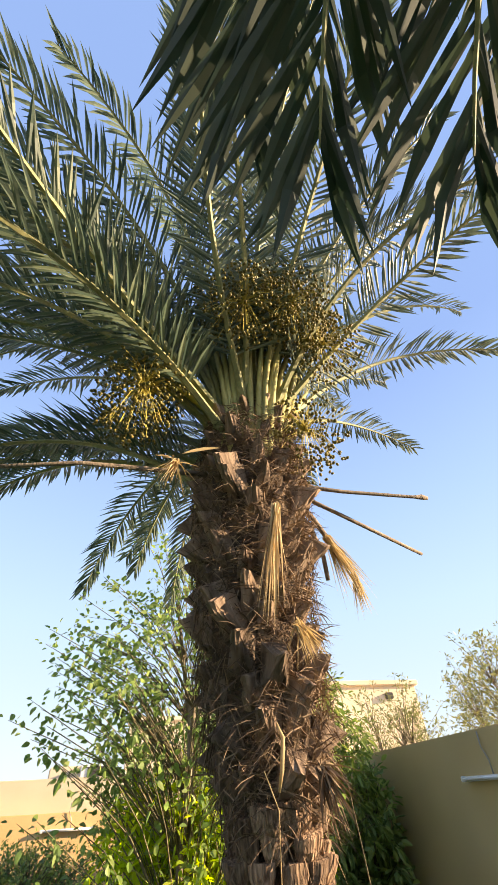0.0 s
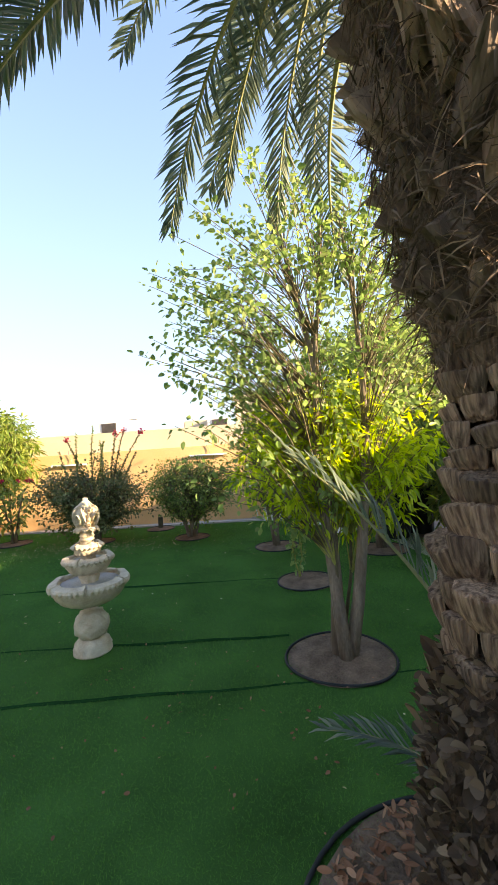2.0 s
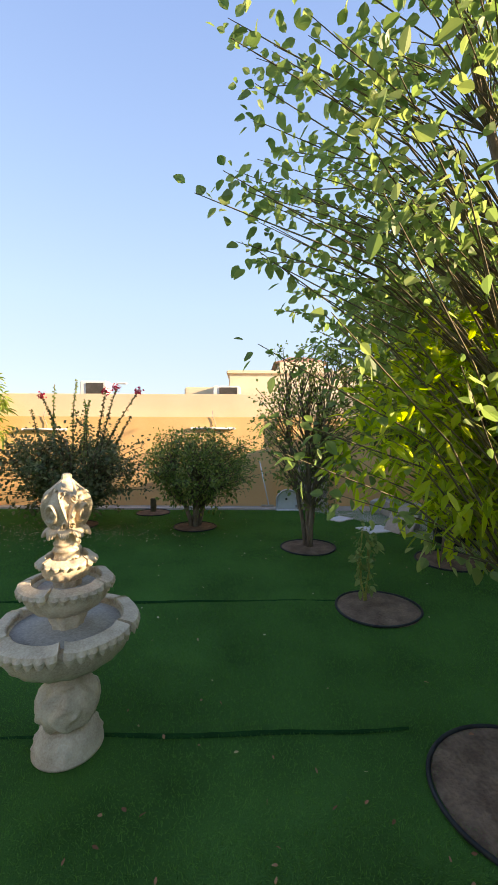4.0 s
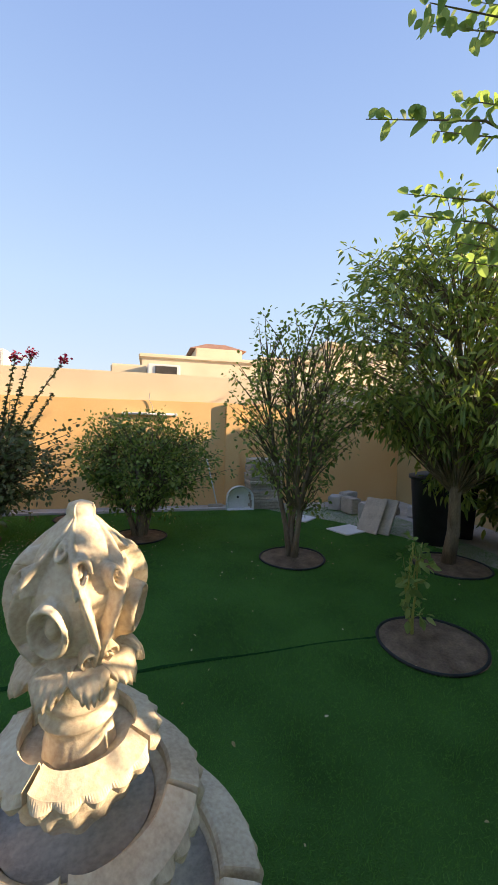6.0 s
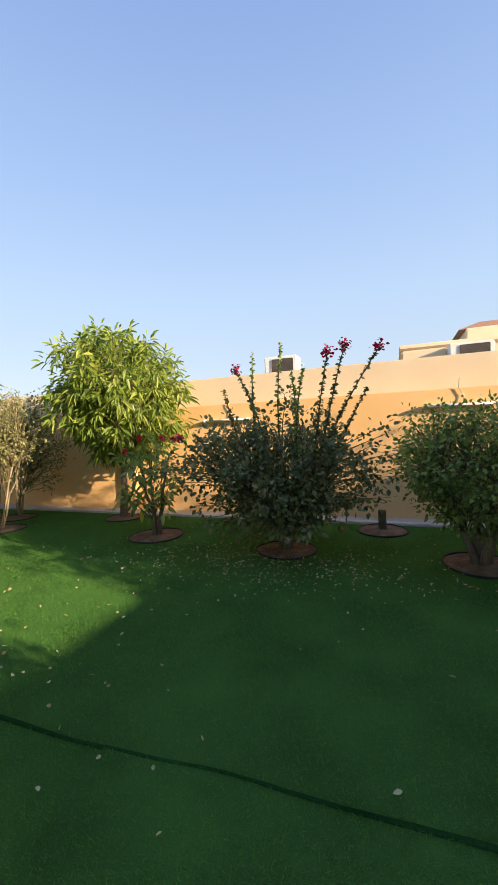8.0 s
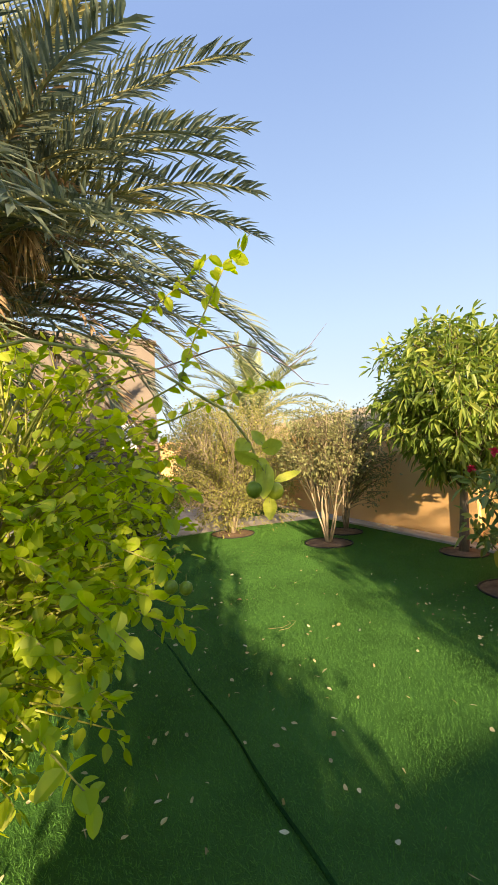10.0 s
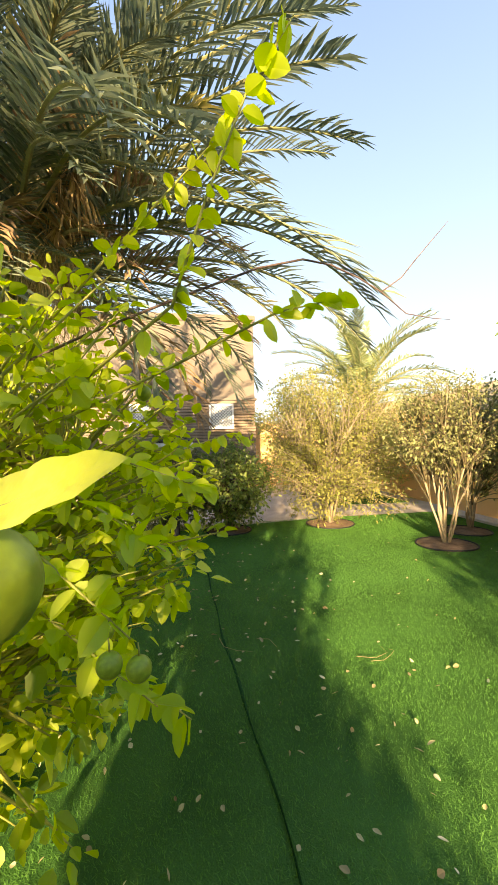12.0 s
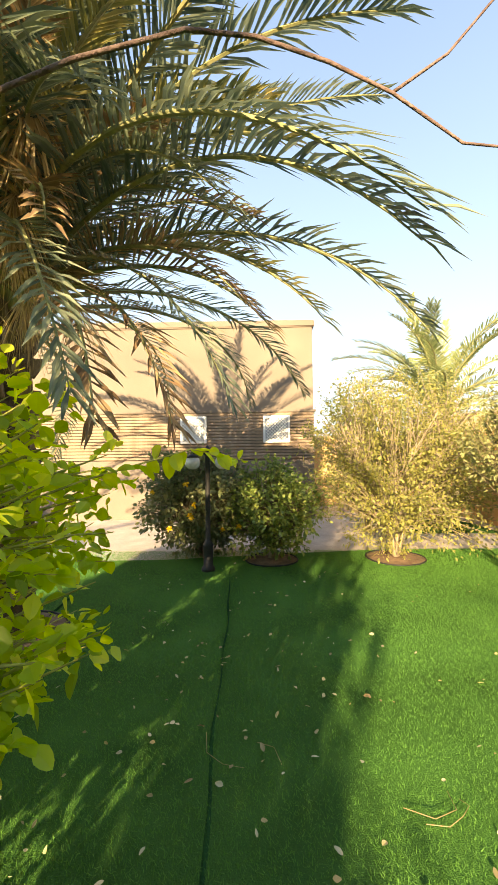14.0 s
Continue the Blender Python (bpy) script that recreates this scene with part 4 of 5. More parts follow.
for i in range(26):
    a, top = radians(200 + i * 6.4 + rng.normal() * 4), 0.95 + 0.25 * rng.random()
    c, q, lo = math.cos(a), math.sin(a), 3.28 + 0.3 * rng.random()
    part("leaf_stalk", tube_mesh("leaf_stalk", [(0.2 * c, 0.2 * q, lo), (0.23 * c, 0.23 * q, lo + 0.25), (0.32 * c, 0.32 * q, lo + 0.6), (0.5 * c, 0.5 * q, lo + top)], [0.034, 0.024, 0.017, 0.012], 6), M_STALK, palm, "yellow-green leaf stalk")

# palm behind the start of the walk, whose leaf tips hang over it
palm4 = thing("date_palm", (2.78, -6.95, 0), "date palm whose long frond tips hang overhead", "palm tree")
part("trunk", lathe("trunk", [(0.25, z) for z in np.linspace(-0.03, 3.0, 20)], 24, core_relief), M_PALMCORE, palm4)
# overhead fronds use the leaflet copy with shade put into its colour
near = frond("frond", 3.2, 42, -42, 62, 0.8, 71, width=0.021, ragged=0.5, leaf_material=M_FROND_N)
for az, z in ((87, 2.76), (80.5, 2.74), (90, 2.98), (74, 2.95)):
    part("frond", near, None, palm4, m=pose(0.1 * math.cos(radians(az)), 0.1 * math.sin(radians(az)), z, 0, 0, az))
for i in range(14):
    part("frond", fronds[1 + i % 4], None, palm4, m=pose(0, 0, 3.1, 0, 0, 130 + i * 19.0))


def date_mesh():
    V, F = [], []
    for i in range(4):
        t = (i + 0.5) / 4
        for k in range(6):
            a = math.pi * k / 3
            V.append((0.009 * math.sin(math.pi * t) * math.cos(a), 0.009 * math.sin(math.pi * t) * math.sin(a), 0.014 - 0.028 * t))
    for i in range(3):
        for k in range(6):
            F.append((i * 6 + k, i * 6 + 6 + k, i * 6 + 6 + (k + 1) % 6, i * 6 + (k + 1) % 6))
    F.append((0, 1, 2, 3, 4, 5)), F.append((23, 22, 21, 20, 19, 18))
    return np.array(V), F


DV, DF = date_mesh()


def bunch(az, out, z, seed, parent, size=0.27, count=360):
    """A bunch of green dates on an arched stalk."""
    g = np.random.default_rng(seed)
    c, s = math.cos(radians(az)), math.sin(radians(az))
    end = np.array((c * out, s * out, z))
    stalk = part("fruit_stalk", tube_mesh("fruit_stalk", [(c * 0.1, s * 0.1, 3.75), (c * out * 0.45, s * out * 0.45, z + 0.05), (c * out * 0.8, s * out * 0.8, z + 0.16), tuple(end)], [0.022, 0.02, 0.017, 0.012], 7), M_BUNCH, parent, "yellow-green fruit stalk")
    V, F = [], []
    sv, sf = [], []
    for i in range(count):
        d = g.normal(size=3)
        d = d / np.linalg.norm(d) * size * (0.35 + 0.65 * g.random() ** 0.5) * np.array((1, 1, 1.15))
        p = end + d + np.array((0, 0, -0.06))
        R = np.array(Euler(g.random(3) * 3).to_matrix())
        b = len(V)
        V.extend((DV @ R.T * (0.85 + 0.4 * g.random()) + p).tolist())
        F.extend([tuple(b + q for q in f) for f in DF])
        if i % 4 == 0:
            tube(sv, sf, [end, end + d * 0.6 + np.array((0, 0, 0.02)), p], [0.0025, 0.002, 0.0015], 3, False)
    part("date_bunch", mesh_of("date_bunch", V, F, True), M_DATE, parent, "cluster of small green dates", kind="stuff")
    part("fruit_strand", mesh_of("fruit_strand", sv, sf), M_BUNCH, parent, "orange-yellow fruit strands", kind="stuff")


for i, (az, out, z) in enumerate(((272, 0.55, 4.5), (300, 0.6, 4.45), (322, 0.62, 4.28), (248, 0.5, 4.42), (205, 0.72, 3.75), (330, 0.38, 3.62), (285, 0.4, 4.65), (192, 0.72, 3.82), (262, 0.62, 4.3), (290, 0.66, 4.36), (312, 0.55, 4.5), (275, 0.5, 4.72))):
    bunch(az, out, z, 40 + i, palm)
for ob in list(palm.children):
    if ob.name.split(".")[0] not in ("trunk", "leaf_base", "root_mass", "fibre"):
        ob.location.x -= 0.03
bed = tree_ring((3.2, -2.17), 0.75, 3, "round bed of wood chips and soil at the palm's foot")
n = 1500
a, q = rng.random(n) * 2 * np.pi, 0.71 * np.sqrt(rng.random(n))
P = np.stack([q * np.cos(a), q * np.sin(a), 0.02 + 0.025 * rng.random(n)], 1)
D = np.stack([rng.normal(size=n), rng.normal(size=n), rng.normal(size=n) * 0.25], 1)
part("mulch", leaf_mesh("mulch", P, D, 0.025 + 0.05 * rng.random(n), 0.005 + 0.01 * rng.random(n), rng, droop=0, blunt=0.95), M_WOODCHIP, bed, "reddish brown wood chips", kind="stuff")
part("hose", tube_mesh("hose", [(0.66 * math.cos(t), 0.52 * math.sin(t) - 0.1, 0.035) for t in np.linspace(2.2, 5.6, 24)], [0.009] * 24, 6), M_EDGING, bed, "thin black drip hose")
sucker = thing("palm_sucker", (3.45, -1.93, 0), "small young date palm shoot with grey-green fronds", "palm shoot")
sf = [frond("frond", 1.75, e0, e1, 38, 0.4, 90 + i, width=0.015, leaf_material=M_FROND, stalk=0.22, thick=0.01) for i, (e0, e1) in enumerate(((78, 38), (68, 8), (55, -15)))]
for a, k, f in ((168, 0, 1.08), (26, 1, 0.85), (158, 2, 0.6), (340, 2, 0.45), (70, 2, 0.5)):
    part("frond", sf[k], None, sucker, m=pose(0, 0, 0.02, 0, 0, a) @ Matrix.Diagonal((f, f, f, 1)))

# ---------- second palm ----------
palm2 = thing("date_palm", (-5.15, -0.25, 0), "date palm with drooping fronds and dead brown leaves", "palm tree")
part("trunk", lathe("trunk", [(0.24 - 0.02 * z, z) for z in np.linspace(-0.03, 2.6, 40)], 30, core_relief), M_PALMCORE, palm2)
z, row = 0.3, 0
while z < 2.75:
    for k in range(7):
        a = 360 * (k + 0.5 * (row % 2)) / 7 + row * 9
        r = 0.2
        part("leaf_base", up_boots[rng.integers(4)], M_BOOT_UP, palm2, m=pose(r * math.cos(radians(a)), r * math.sin(radians(a)), z, 0, 4, a))
    z += 0.2
    row += 1
fr2 = frond_set("frond", 3.6, 0.46, M_FROND, 50, 0.013, 70)
frd = frond_set("frond", 2.6, 0.4, M_FROND_D, 60, 0.012, 50)
fry = frond_set("frond", 3.0, 0.42, M_FROND_Y, 65, 0.013, 60)
crown_of(palm2, fr2, 2.95, 0.14, 40, 9, 4.7, skip=lambda a, i: 60 < a < 125 and i > 2)
for a, k, z in ((60, 3, 2.8), (48, 4, 2.7), (92, 4, 2.65), (75, 3, 2.75), (140, 4, 2.7), (30, 3, 2.8), (66, 2, 2.85), (36, 2, 2.85), (55, 3, 2.75), (42, 4, 2.65), (50, 2, 2.9), (80, 2, 2.9), (25, 4, 2.6), (70, 4, 2.6)):
    part("frond", fr2[k], None, palm2, m=pose(0.1 * math.cos(radians(a)), 0.1 * math.sin(radians(a)), z, 0, 0, a - 15))
for a, k, z, f in ((28, 3, 2.95, 0.8), (38, 3, 3.0, 0.78), (46, 3, 2.9, 0.82), (54, 3, 3.0, 0.8), (22, 4, 2.9, 0.85), (34, 4, 2.8, 0.8), (44, 4, 2.85, 0.8), (56, 4, 2.8, 0.78), (64, 4, 2.8, 0.75), (30, 2, 3.0, 0.8), (58, 2, 3.0, 0.8), (26, 5, 2.75, 0.8), (40, 5, 2.75, 0.78), (60, 5, 2.75, 0.74)):
    part("frond", fr2[k], None, palm2, m=pose(0.12 * math.cos(radians(a)), 0.12 * math.sin(radians(a)), z, 6, 0, a - 6) @ Matrix.Diagonal((f, f, f, 1)))
for a, k in ((85, 4), (66, 3), (40, 2), (60, 2), (72, 3), (50, 3)):
    part("frond", fry[k], None, palm2, m=pose(0, 0, 2.72, 0, 0, a - 8))
for a, k in ((52, 5), (20, 4), (75, 4), (90, 3), (27, 3), (35, 4), (14, 3), (42, 5), (48, 3), (62, 4), (8, 4), (30, 2), (70, 3)):
    part("frond", frd[k], None, palm2, "dead brown frond", m=pose(0, 0, 2.6, 0, 0, a))
for i, (x, y, zz) in enumerate(((0.5, 0.45, 2.55), (0.75, 0.3, 2.5), (0.3, 0.7, 2.6), (0.9, 0.6, 2.75), (0.62, 0.66, 2.7), (1.0, 0.5, 2.9), (1.1, 0.75, 2.85))):
    tuft((x, y, zz), (0.3, 0.2, -0.9), 0.55, 0.34, 80, 30 + i, palm2)
for a, k in ((33, 3),):
    part("frond", frd[k], None, palm2, "dead brown frond", m=pose(0, 0, 2.8, 0, 0, a))
for i, (x, y, zz) in enumerate(((1.0, 0.75, 3.35), (0.85, 0.7, 3.3), (1.12, 0.8, 3.3), (0.7, 0.55, 3.2), (1.25, 0.92, 3.2))):
    tuft((x, y, zz), (0.25, 0.2, -0.8), 0.5, 0.3, 46, 70 + i, palm2, M_STRAW, 2.6)
tree_ring((-5.15, -0.25), 0.5, 8)

# young palm beyond the path
palm3 = thing("young_palm", (-10.4, 5.7, 0), "young pale green palm beyond the path", "palm tree")
part("trunk", lathe("trunk", [(0.2, z) for z in np.linspace(-0.05, 2.5, 12)], 20, core_relief), M_PALMCORE, palm3)
fr3 = frond_set("frond", 2.5, 0.4, M_FROND_P, 80, 0.014, 50)
crown_of(palm3, fr3, 2.6, 0.1, 42, 4, 4.6)

# ---------- trees and bushes ----------
LIME_AT = (-2.85, 0.3, 0)
tree1, _ = plant("garden_tree", (2.95, -0.2, 0), 3, (-0.08, 0.14, 2.75), (1.22, 0.78, 1.45), 430, 15, (0.052, 0.019), M_TREE1, M_BARK,
                 "multi-trunked garden tree with sparse light green leaves", "tree", 11, stem_r=0.045, spread=0.07, shell=0.35, rough=0.55, reach=0.1, twig_r=0.0025)
tree_ring((2.93, -0.19), 0.41, 2)
plant("low_branches", (2.95, -0.2, 0.0), 2, (0.08, 0.36, 1.62), (0.82, 0.58, 0.62), 300, 18, (0.085, 0.015), M_LIME, M_TWIG,
      "drooping yellow-green leafy shoots around the garden tree's trunks", "shoots", 12, stem_r=0.012, hang=0.5, shell=0.3, twig=M_GREENTWIG)
plant("mango_tree", (-4.35, 5.77, 0), 1, (0, 0, 2.2), (1.05, 1.05, 1.1), 460, 16, (0.15, 0.021), M_MANGO, M_BARK,
      "small mango tree with drooping glossy leaves", "tree", 13, stem_r=0.055, shell=0.55, hang=0.55, droop=0.3, rough=0.25)
tree_ring((-4.35, 5.77), 0.3, 4)
plant("leafy_tree", (4.15, 2.97, 0), 1, (0.15, 0.1, 2.45), (1.45, 1.4, 1.5), 640, 20, (0.1, 0.016), M_SHRUB, M_BARK,
      "dense dark green leafy tree near the wall", "tree", 14, stem_r=0.06, shell=0.5, hang=0.35, droop=0.3)
tree_ring((4.15, 2.92), 0.4, 5)
plant("twiggy_tree", (2.52, 3.46, 0), 5, (0, 0, 1.7), (0.7, 0.7, 1.15), 340, 12, (0.048, 0.016), M_SHRUB, M_BARK,
      "slender twiggy tree with small leaves", "tree", 15, stem_r=0.026, spread=0.14, shell=0.25, rough=0.5)
tree_ring((2.52, 3.46), 0.37, 6)
plant("sapling", (2.78, 1.72, 0), 2, (0, 0, 0.42), (0.11, 0.11, 0.34), 24, 5, (0.062, 0.019), M_TREE1, M_GREENTWIG,
      "small leafy sapling in a bed of soil", "sapling", 16, stem_r=0.007, twig=M_GREENTWIG, reach=0.04)
tree_ring((2.85, 1.62), 0.36, 7)
plant("flowering_bush", (-1.15, 4.65, 0), 7, (-0.08, 0, 0.92), (1.1, 0.8, 0.7), 560, 17, (0.055, 0.021), M_DARKLEAF, M_BARK,
      "dark leafy bush with spiky red flower heads", "bush", 17, stem_r=0.03, spread=0.16, shell=0.35, rough=0.6)
tree_ring((-1.15, 4.65), 0.35, 9)
plant("round_bush", (0.83, 4.6, 0), 4, (0.04, 0, 1.02), (0.9, 0.8, 0.55), 470, 22, (0.047, 0.015), M_SHRUB, M_BARK,
      "round green citrus bush with a short trunk", "bush", 18, stem_r=0.035, spread=0.14, shell=0.5, rough=0.38)
tree_ring((0.83, 4.6), 0.35, 10)
plant("frangipani", (-3.09, 4.88, 0), 3, (0, 0, 0.85), (0.42, 0.4, 0.5), 48, 8, (0.12, 0.028), M_TREE1, M_BARK,
      "small plant with long leaves and pink buds", "plant", 19, stem_r=0.028, spread=0.16, shell=0.5, droop=0.3)
tree_ring((-3.09, 4.88), 0.37, 11)
plant("multi_stem_tree", (-5.87, 4.65, 0), 8, (0, 0, 1.6), (0.72, 0.7, 0.65), 420, 14, (0.042, 0.012), M_OLIVE, M_PALEBARK,
      "small tree with many pale bare stems", "tree", 20, stem_r=0.0125, spread=0.17, shell=0.3, rough=0.4)
tree_ring((-5.87, 4.65), 0.36, 12)
plant("grey_shrub", (-6.6, 5.6, 0), 5, (0.1, 0.2, 1.35), (0.75, 0.6, 0.85), 260, 14, (0.05, 0.014), M_OLIVE, M_PALEBARK,
      "dry grey-green shrub beside the wall", "shrub", 21, stem_r=0.014, shell=0.3)
tree_ring((-6.45, 5.4), 0.34, 13)
plant("yellow_shrub", (-7.5, 3.72, 0), 14, (-0.1, 0.12, 1.35), (1.15, 1.35, 1.35), 1050, 24, (0.04, 0.012), M_YELLOW, M_PALEBARK,
      "large dry yellow-green shrub with pale stems", "shrub", 22, stem_r=0.013, spread=0.2, shell=0.25, rough=0.4, twig=M_PALEBARK, twig_r=0.004)
tree_ring((-7.5, 3.7), 0.4, 14)
plant("dark_shrub", (-9.5, 3.9, 0), 5, (0, 0, 1.45), (0.8, 0.9, 1.35), 320, 16, (0.06, 0.02), M_OLIVE, M_BARK,
      "tall grey-green shrub beside the house", "shrub", 23, stem_r=0.02, shell=0.3)
plant("dry_hedge", (-9.8, 5.6, 0), 8, (0, 0, 1.3), (1.0, 1.3, 1.0), 380, 14, (0.05, 0.015), M_YELLOW, M_PALEBARK,
      "dry yellowish bushes beyond the path", "shrub", 24, stem_r=0.014, shell=0.3)
plant("round_shrub", (-7.46, 2.0, 0), 7, (0, 0, 0.74), (0.6, 0.62, 0.6), 380, 16, (0.055, 0.02), M_SHRUB, M_PALEBARK,
      "round clipped green shrub with pale forked stems", "shrub", 25, stem_r=0.018, spread=0.16, shell=0.5)
tree_ring((-7.46, 2.0), 0.36, 15)
_, K = plant("hibiscus_bush", (-7.75, 1.0, 0), 6, (0, 0, 0.8), (0.65, 0.85, 0.72), 480, 18, (0.06, 0.022), M_DARKLEAF, M_BARK,
             "dark green bush with orange-yellow flowers", "bush", 26, stem_r=0.016, spread=0.16, shell=0.5)
rng = np.random.default_rng(8)


def flower(at, size, material, label, seed, name="flower", group="flowers on the bush"):
    """A small head of overlapping petals."""
    g = np.random.default_rng(seed)
    ob = thing(name, at, label, "flower", group)
    n = 14
    D = g.normal(size=(n, 3)) + np.array((0.6, 0, 0.4))
    part("bloom", leaf_mesh("bloom", np.zeros((n, 3)), D, np.full(n, size), np.full(n, size * 0.35), g), material, ob)


for i in range(9):
    c = K[rng.integers(len(K))]
    flower((-7.75 + 0.55 + 0.12 * rng.random(), 1.0 + rng.normal() * 0.4, 0.3 + 0.85 * rng.random()), 0.05, M_YFLOWER, "orange-yellow flower on the dark bush", i, group="yellow flowers")

# stalks of the flowering bush with red heads
spikes = thing("flower_stalks", (-1.15, 4.65, 0), "tall leafy stalks with red flower heads above the bush", "flower stalks")
for i, (x, y, z0, lean) in enumerate(((1.12, -0.25, 2.2, 0.5), (0.78, -0.3, 2.24, 0.2), (0.6, -0.25, 2.2, 0.1), (-0.28, -0.1, 2.32, 0.02), (0.03, 0.0, 2.4, 0.0), (-0.52, -0.05, 2.14, -0.25), (0.32, -0.2, 2.06, 0.02), (-1.3, -0.1, 1.36, -0.3), (0.12, 0.1, 2.1, 0.02), (-0.66, -0.1, 1.9, -0.2), (0.98, -0.2, 1.8, 0.3), (-1.05, -0.2, 1.42, -0.2))):
    g = np.random.default_rng(300 + i)
    foot = np.array((x * 0.75 - lean, y * 0.5, 0.7))
    top = np.array((x, y, z0))
    bow = np.array((g.normal() * 0.05 - 0.12 * lean, g.normal() * 0.05, 0.0))
    pts = [foot + (top - foot) * t + bow * math.sin(math.pi * t) for t in np.linspace(0, 1, 6)]
    part("stalk", tube_mesh("stalk", pts, [0.012, 0.011, 0.01, 0.008, 0.006, 0.004], 6), M_TWIG, spikes)
    n = 170
    t = 0.25 + 0.75 * g.random(n)
    P = foot + (top - foot) * t[:, None] + bow * np.sin(np.pi * t)[:, None]
    D = g.normal(size=(n, 3)) * np.array((1, 1, 0.4)) + np.array((0, 0, 0.3))
    part("leaves", leaf_mesh("leaves", P, D, (0.035 + 0.03 * g.random(n)) * (1.25 - 0.6 * t), 0.012 + 0.008 * g.random(n), g), M_TREE1 if i in (3, 4, 6, 8) else M_DARKLEAF, spikes, kind="stuff")
    if i in (0, 1, 2, 5, 7):
        n = 60
        P = top + g.normal(size=(n, 3)) * 0.028
        part("flower_head", leaf_mesh("flower_head", P, g.normal(size=(n, 3)), np.full(n, 0.035), np.full(n, 0.014), g), M_FLOWER, spikes, "red flower head", kind="stuff")
for i, (x, z0) in enumerate(((-0.15, 1.38), (0.22, 1.36), (0.38, 1.34), (-0.4, 1.2))):
    flower((-3.09 + x, 4.8, z0), 0.06, M_FLOWER, "dull pink flower bud on the small plant", 50 + i, "flower_bud", "pink buds")

# ---------- lime tree beside the walk ----------
lime, LK = plant("lime_tree", LIME_AT, 4, (0, -0.02, 1.08), (1.26, 1.05, 0.97), 1050, 12, (0.052, 0.0195), M_LIME, M_BARK,
                 "lime tree with bright yellow-green leaves and green limes", "tree", 31, stem_r=0.035, spread=0.16, shell=0.55, twig=M_GREENTWIG, rough=0.3, reach=0.07)


def lime_fruit(at, r, seed):
    ob = thing("lime", at, "round green lime hanging from the branch", "lime", "limes on the tree")
    prof = [(0.001, -r * 1.08)] + [(r * math.sin(math.pi * i / 14), -r * 1.02 * math.cos(math.pi * i / 14)) for i in range(1, 14)] + [(0.001, r * 1.02)]
    part("fruit", lathe("fruit", prof, 20), M_LIMEFRUIT, ob)
    part("stalk", tube_mesh("stalk", [(0, 0, r * 0.96), (0.002, 0.001, r + 0.012), (0.005, 0, r + 0.025)], [0.0018, 0.0014, 0.0012], 6), M_GREENTWIG, ob)


def branch(pts, radii, leaves, size, seed, label, fine=6, wood=M_GREENTWIG, leaf_material=M_LIME, group="overhanging lime branches"):
    """An overhanging branch with leaves that can be told apart."""
    g = np.random.default_rng(seed)
    ob = thing("branch", pts[0], label, "branch", group)
    o = np.array(pts[0])
    Q = [np.array(p) - o for p in pts]
    part("wood", tube_mesh("wood", Q, radii, fine), wood, ob)
    for i in range(leaves):
        t = (0.2 + 0.8 * (i + g.random() * 0.5) / leaves) * (len(Q) - 1)
        k = min(int(t), len(Q) - 2)
        p = Q[k] + (Q[k + 1] - Q[k]) * (t - k)
        d = unit((Q[k + 1] - Q[k])[None])[0] * 0.5 + g.normal(size=3) * 0.8
        L = size * (0.7 + 0.5 * g.random())
        me = leaf_mesh("leaf", p[None], d[None], np.array([L]), np.array([L * 0.36]), g, droop=0.2, fold=0.3, blunt=0.85)
        part("leaf", me, leaf_material, ob)


branch([(-2.7, 0.6, 1.4), (-2.38, 1.0, 1.48), (-2.24, 1.286, 1.594), (-2.155, 1.52, 1.70), (-2.1, 1.66, 1.72)], [0.007, 0.005, 0.004, 0.003, 0.001], 46, 0.05, 1, "thin lime branch with yellow-green leaves against the sky")
branch([(-2.5, 0.9, 1.5), (-2.19, 1.28, 1.72), (-2.15, 1.36, 1.95), (-2.11, 1.45, 2.16), (-2.06, 1.55, 2.3)], [0.006, 0.004, 0.003, 0.0025, 0.0015], 34, 0.058, 2, "upright lime sprig with yellow-green leaves")
branch([(-2.6, 0.8, 1.7), (-2.45, 1.1, 1.95), (-2.4, 1.3, 2.15), (-2.35, 1.5, 2.35)], [0.006, 0.004, 0.003, 0.002], 30, 0.058, 7, "upright lime sprig with yellow-green leaves")
branch([(-2.1, 0.6, 1.75), (-1.75, 0.8, 1.72), (-1.5, 1.0, 1.63), (-1.4, 1.147, 1.515), (-1.395, 1.169, 1.484), (-1.39, 1.189, 1.455), (-1.387, 1.203, 1.419), (-1.384, 1.216, 1.395), (-1.383, 1.219, 1.38)], [0.005, 0.0042, 0.0036, 0.003, 0.0027, 0.0024, 0.0021, 0.0018, 0.0012], 0, 0.056, 3, "drooping lime branch hung with limes")
branch([(-2.7, 0.6, 1.6), (-2.6, 1.0, 1.76), (-2.5, 1.313, 1.86), (-2.5, 1.545, 1.956), (-2.5, 1.7, 1.994), (-2.5, 1.795, 1.981), (-2.5, 1.892, 1.943), (-2.5, 1.975, 1.898), (-2.5, 2.066, 1.827), (-2.5, 2.168, 1.814), (-2.51, 2.24, 1.815)],
       [0.0048, 0.0045, 0.0042, 0.0038, 0.0035, 0.0031, 0.0028, 0.0024, 0.0019, 0.0014, 0.0008], 0, 0.05, 4, "nearly bare dark thorny branch", 6, wood=M_BRANCH)
branch([(-2.5, 1.975, 1.898), (-2.5, 2.05, 1.95), (-2.5, 2.11, 2.02), (-2.51, 2.175, 2.09), (-2.52, 2.25, 2.17)], [0.0025, 0.002, 0.0018, 0.0014, 0.0008], 0, 0.05, 6, "bare thin side twig of the thorny branch", 5, wood=M_BRANCH)
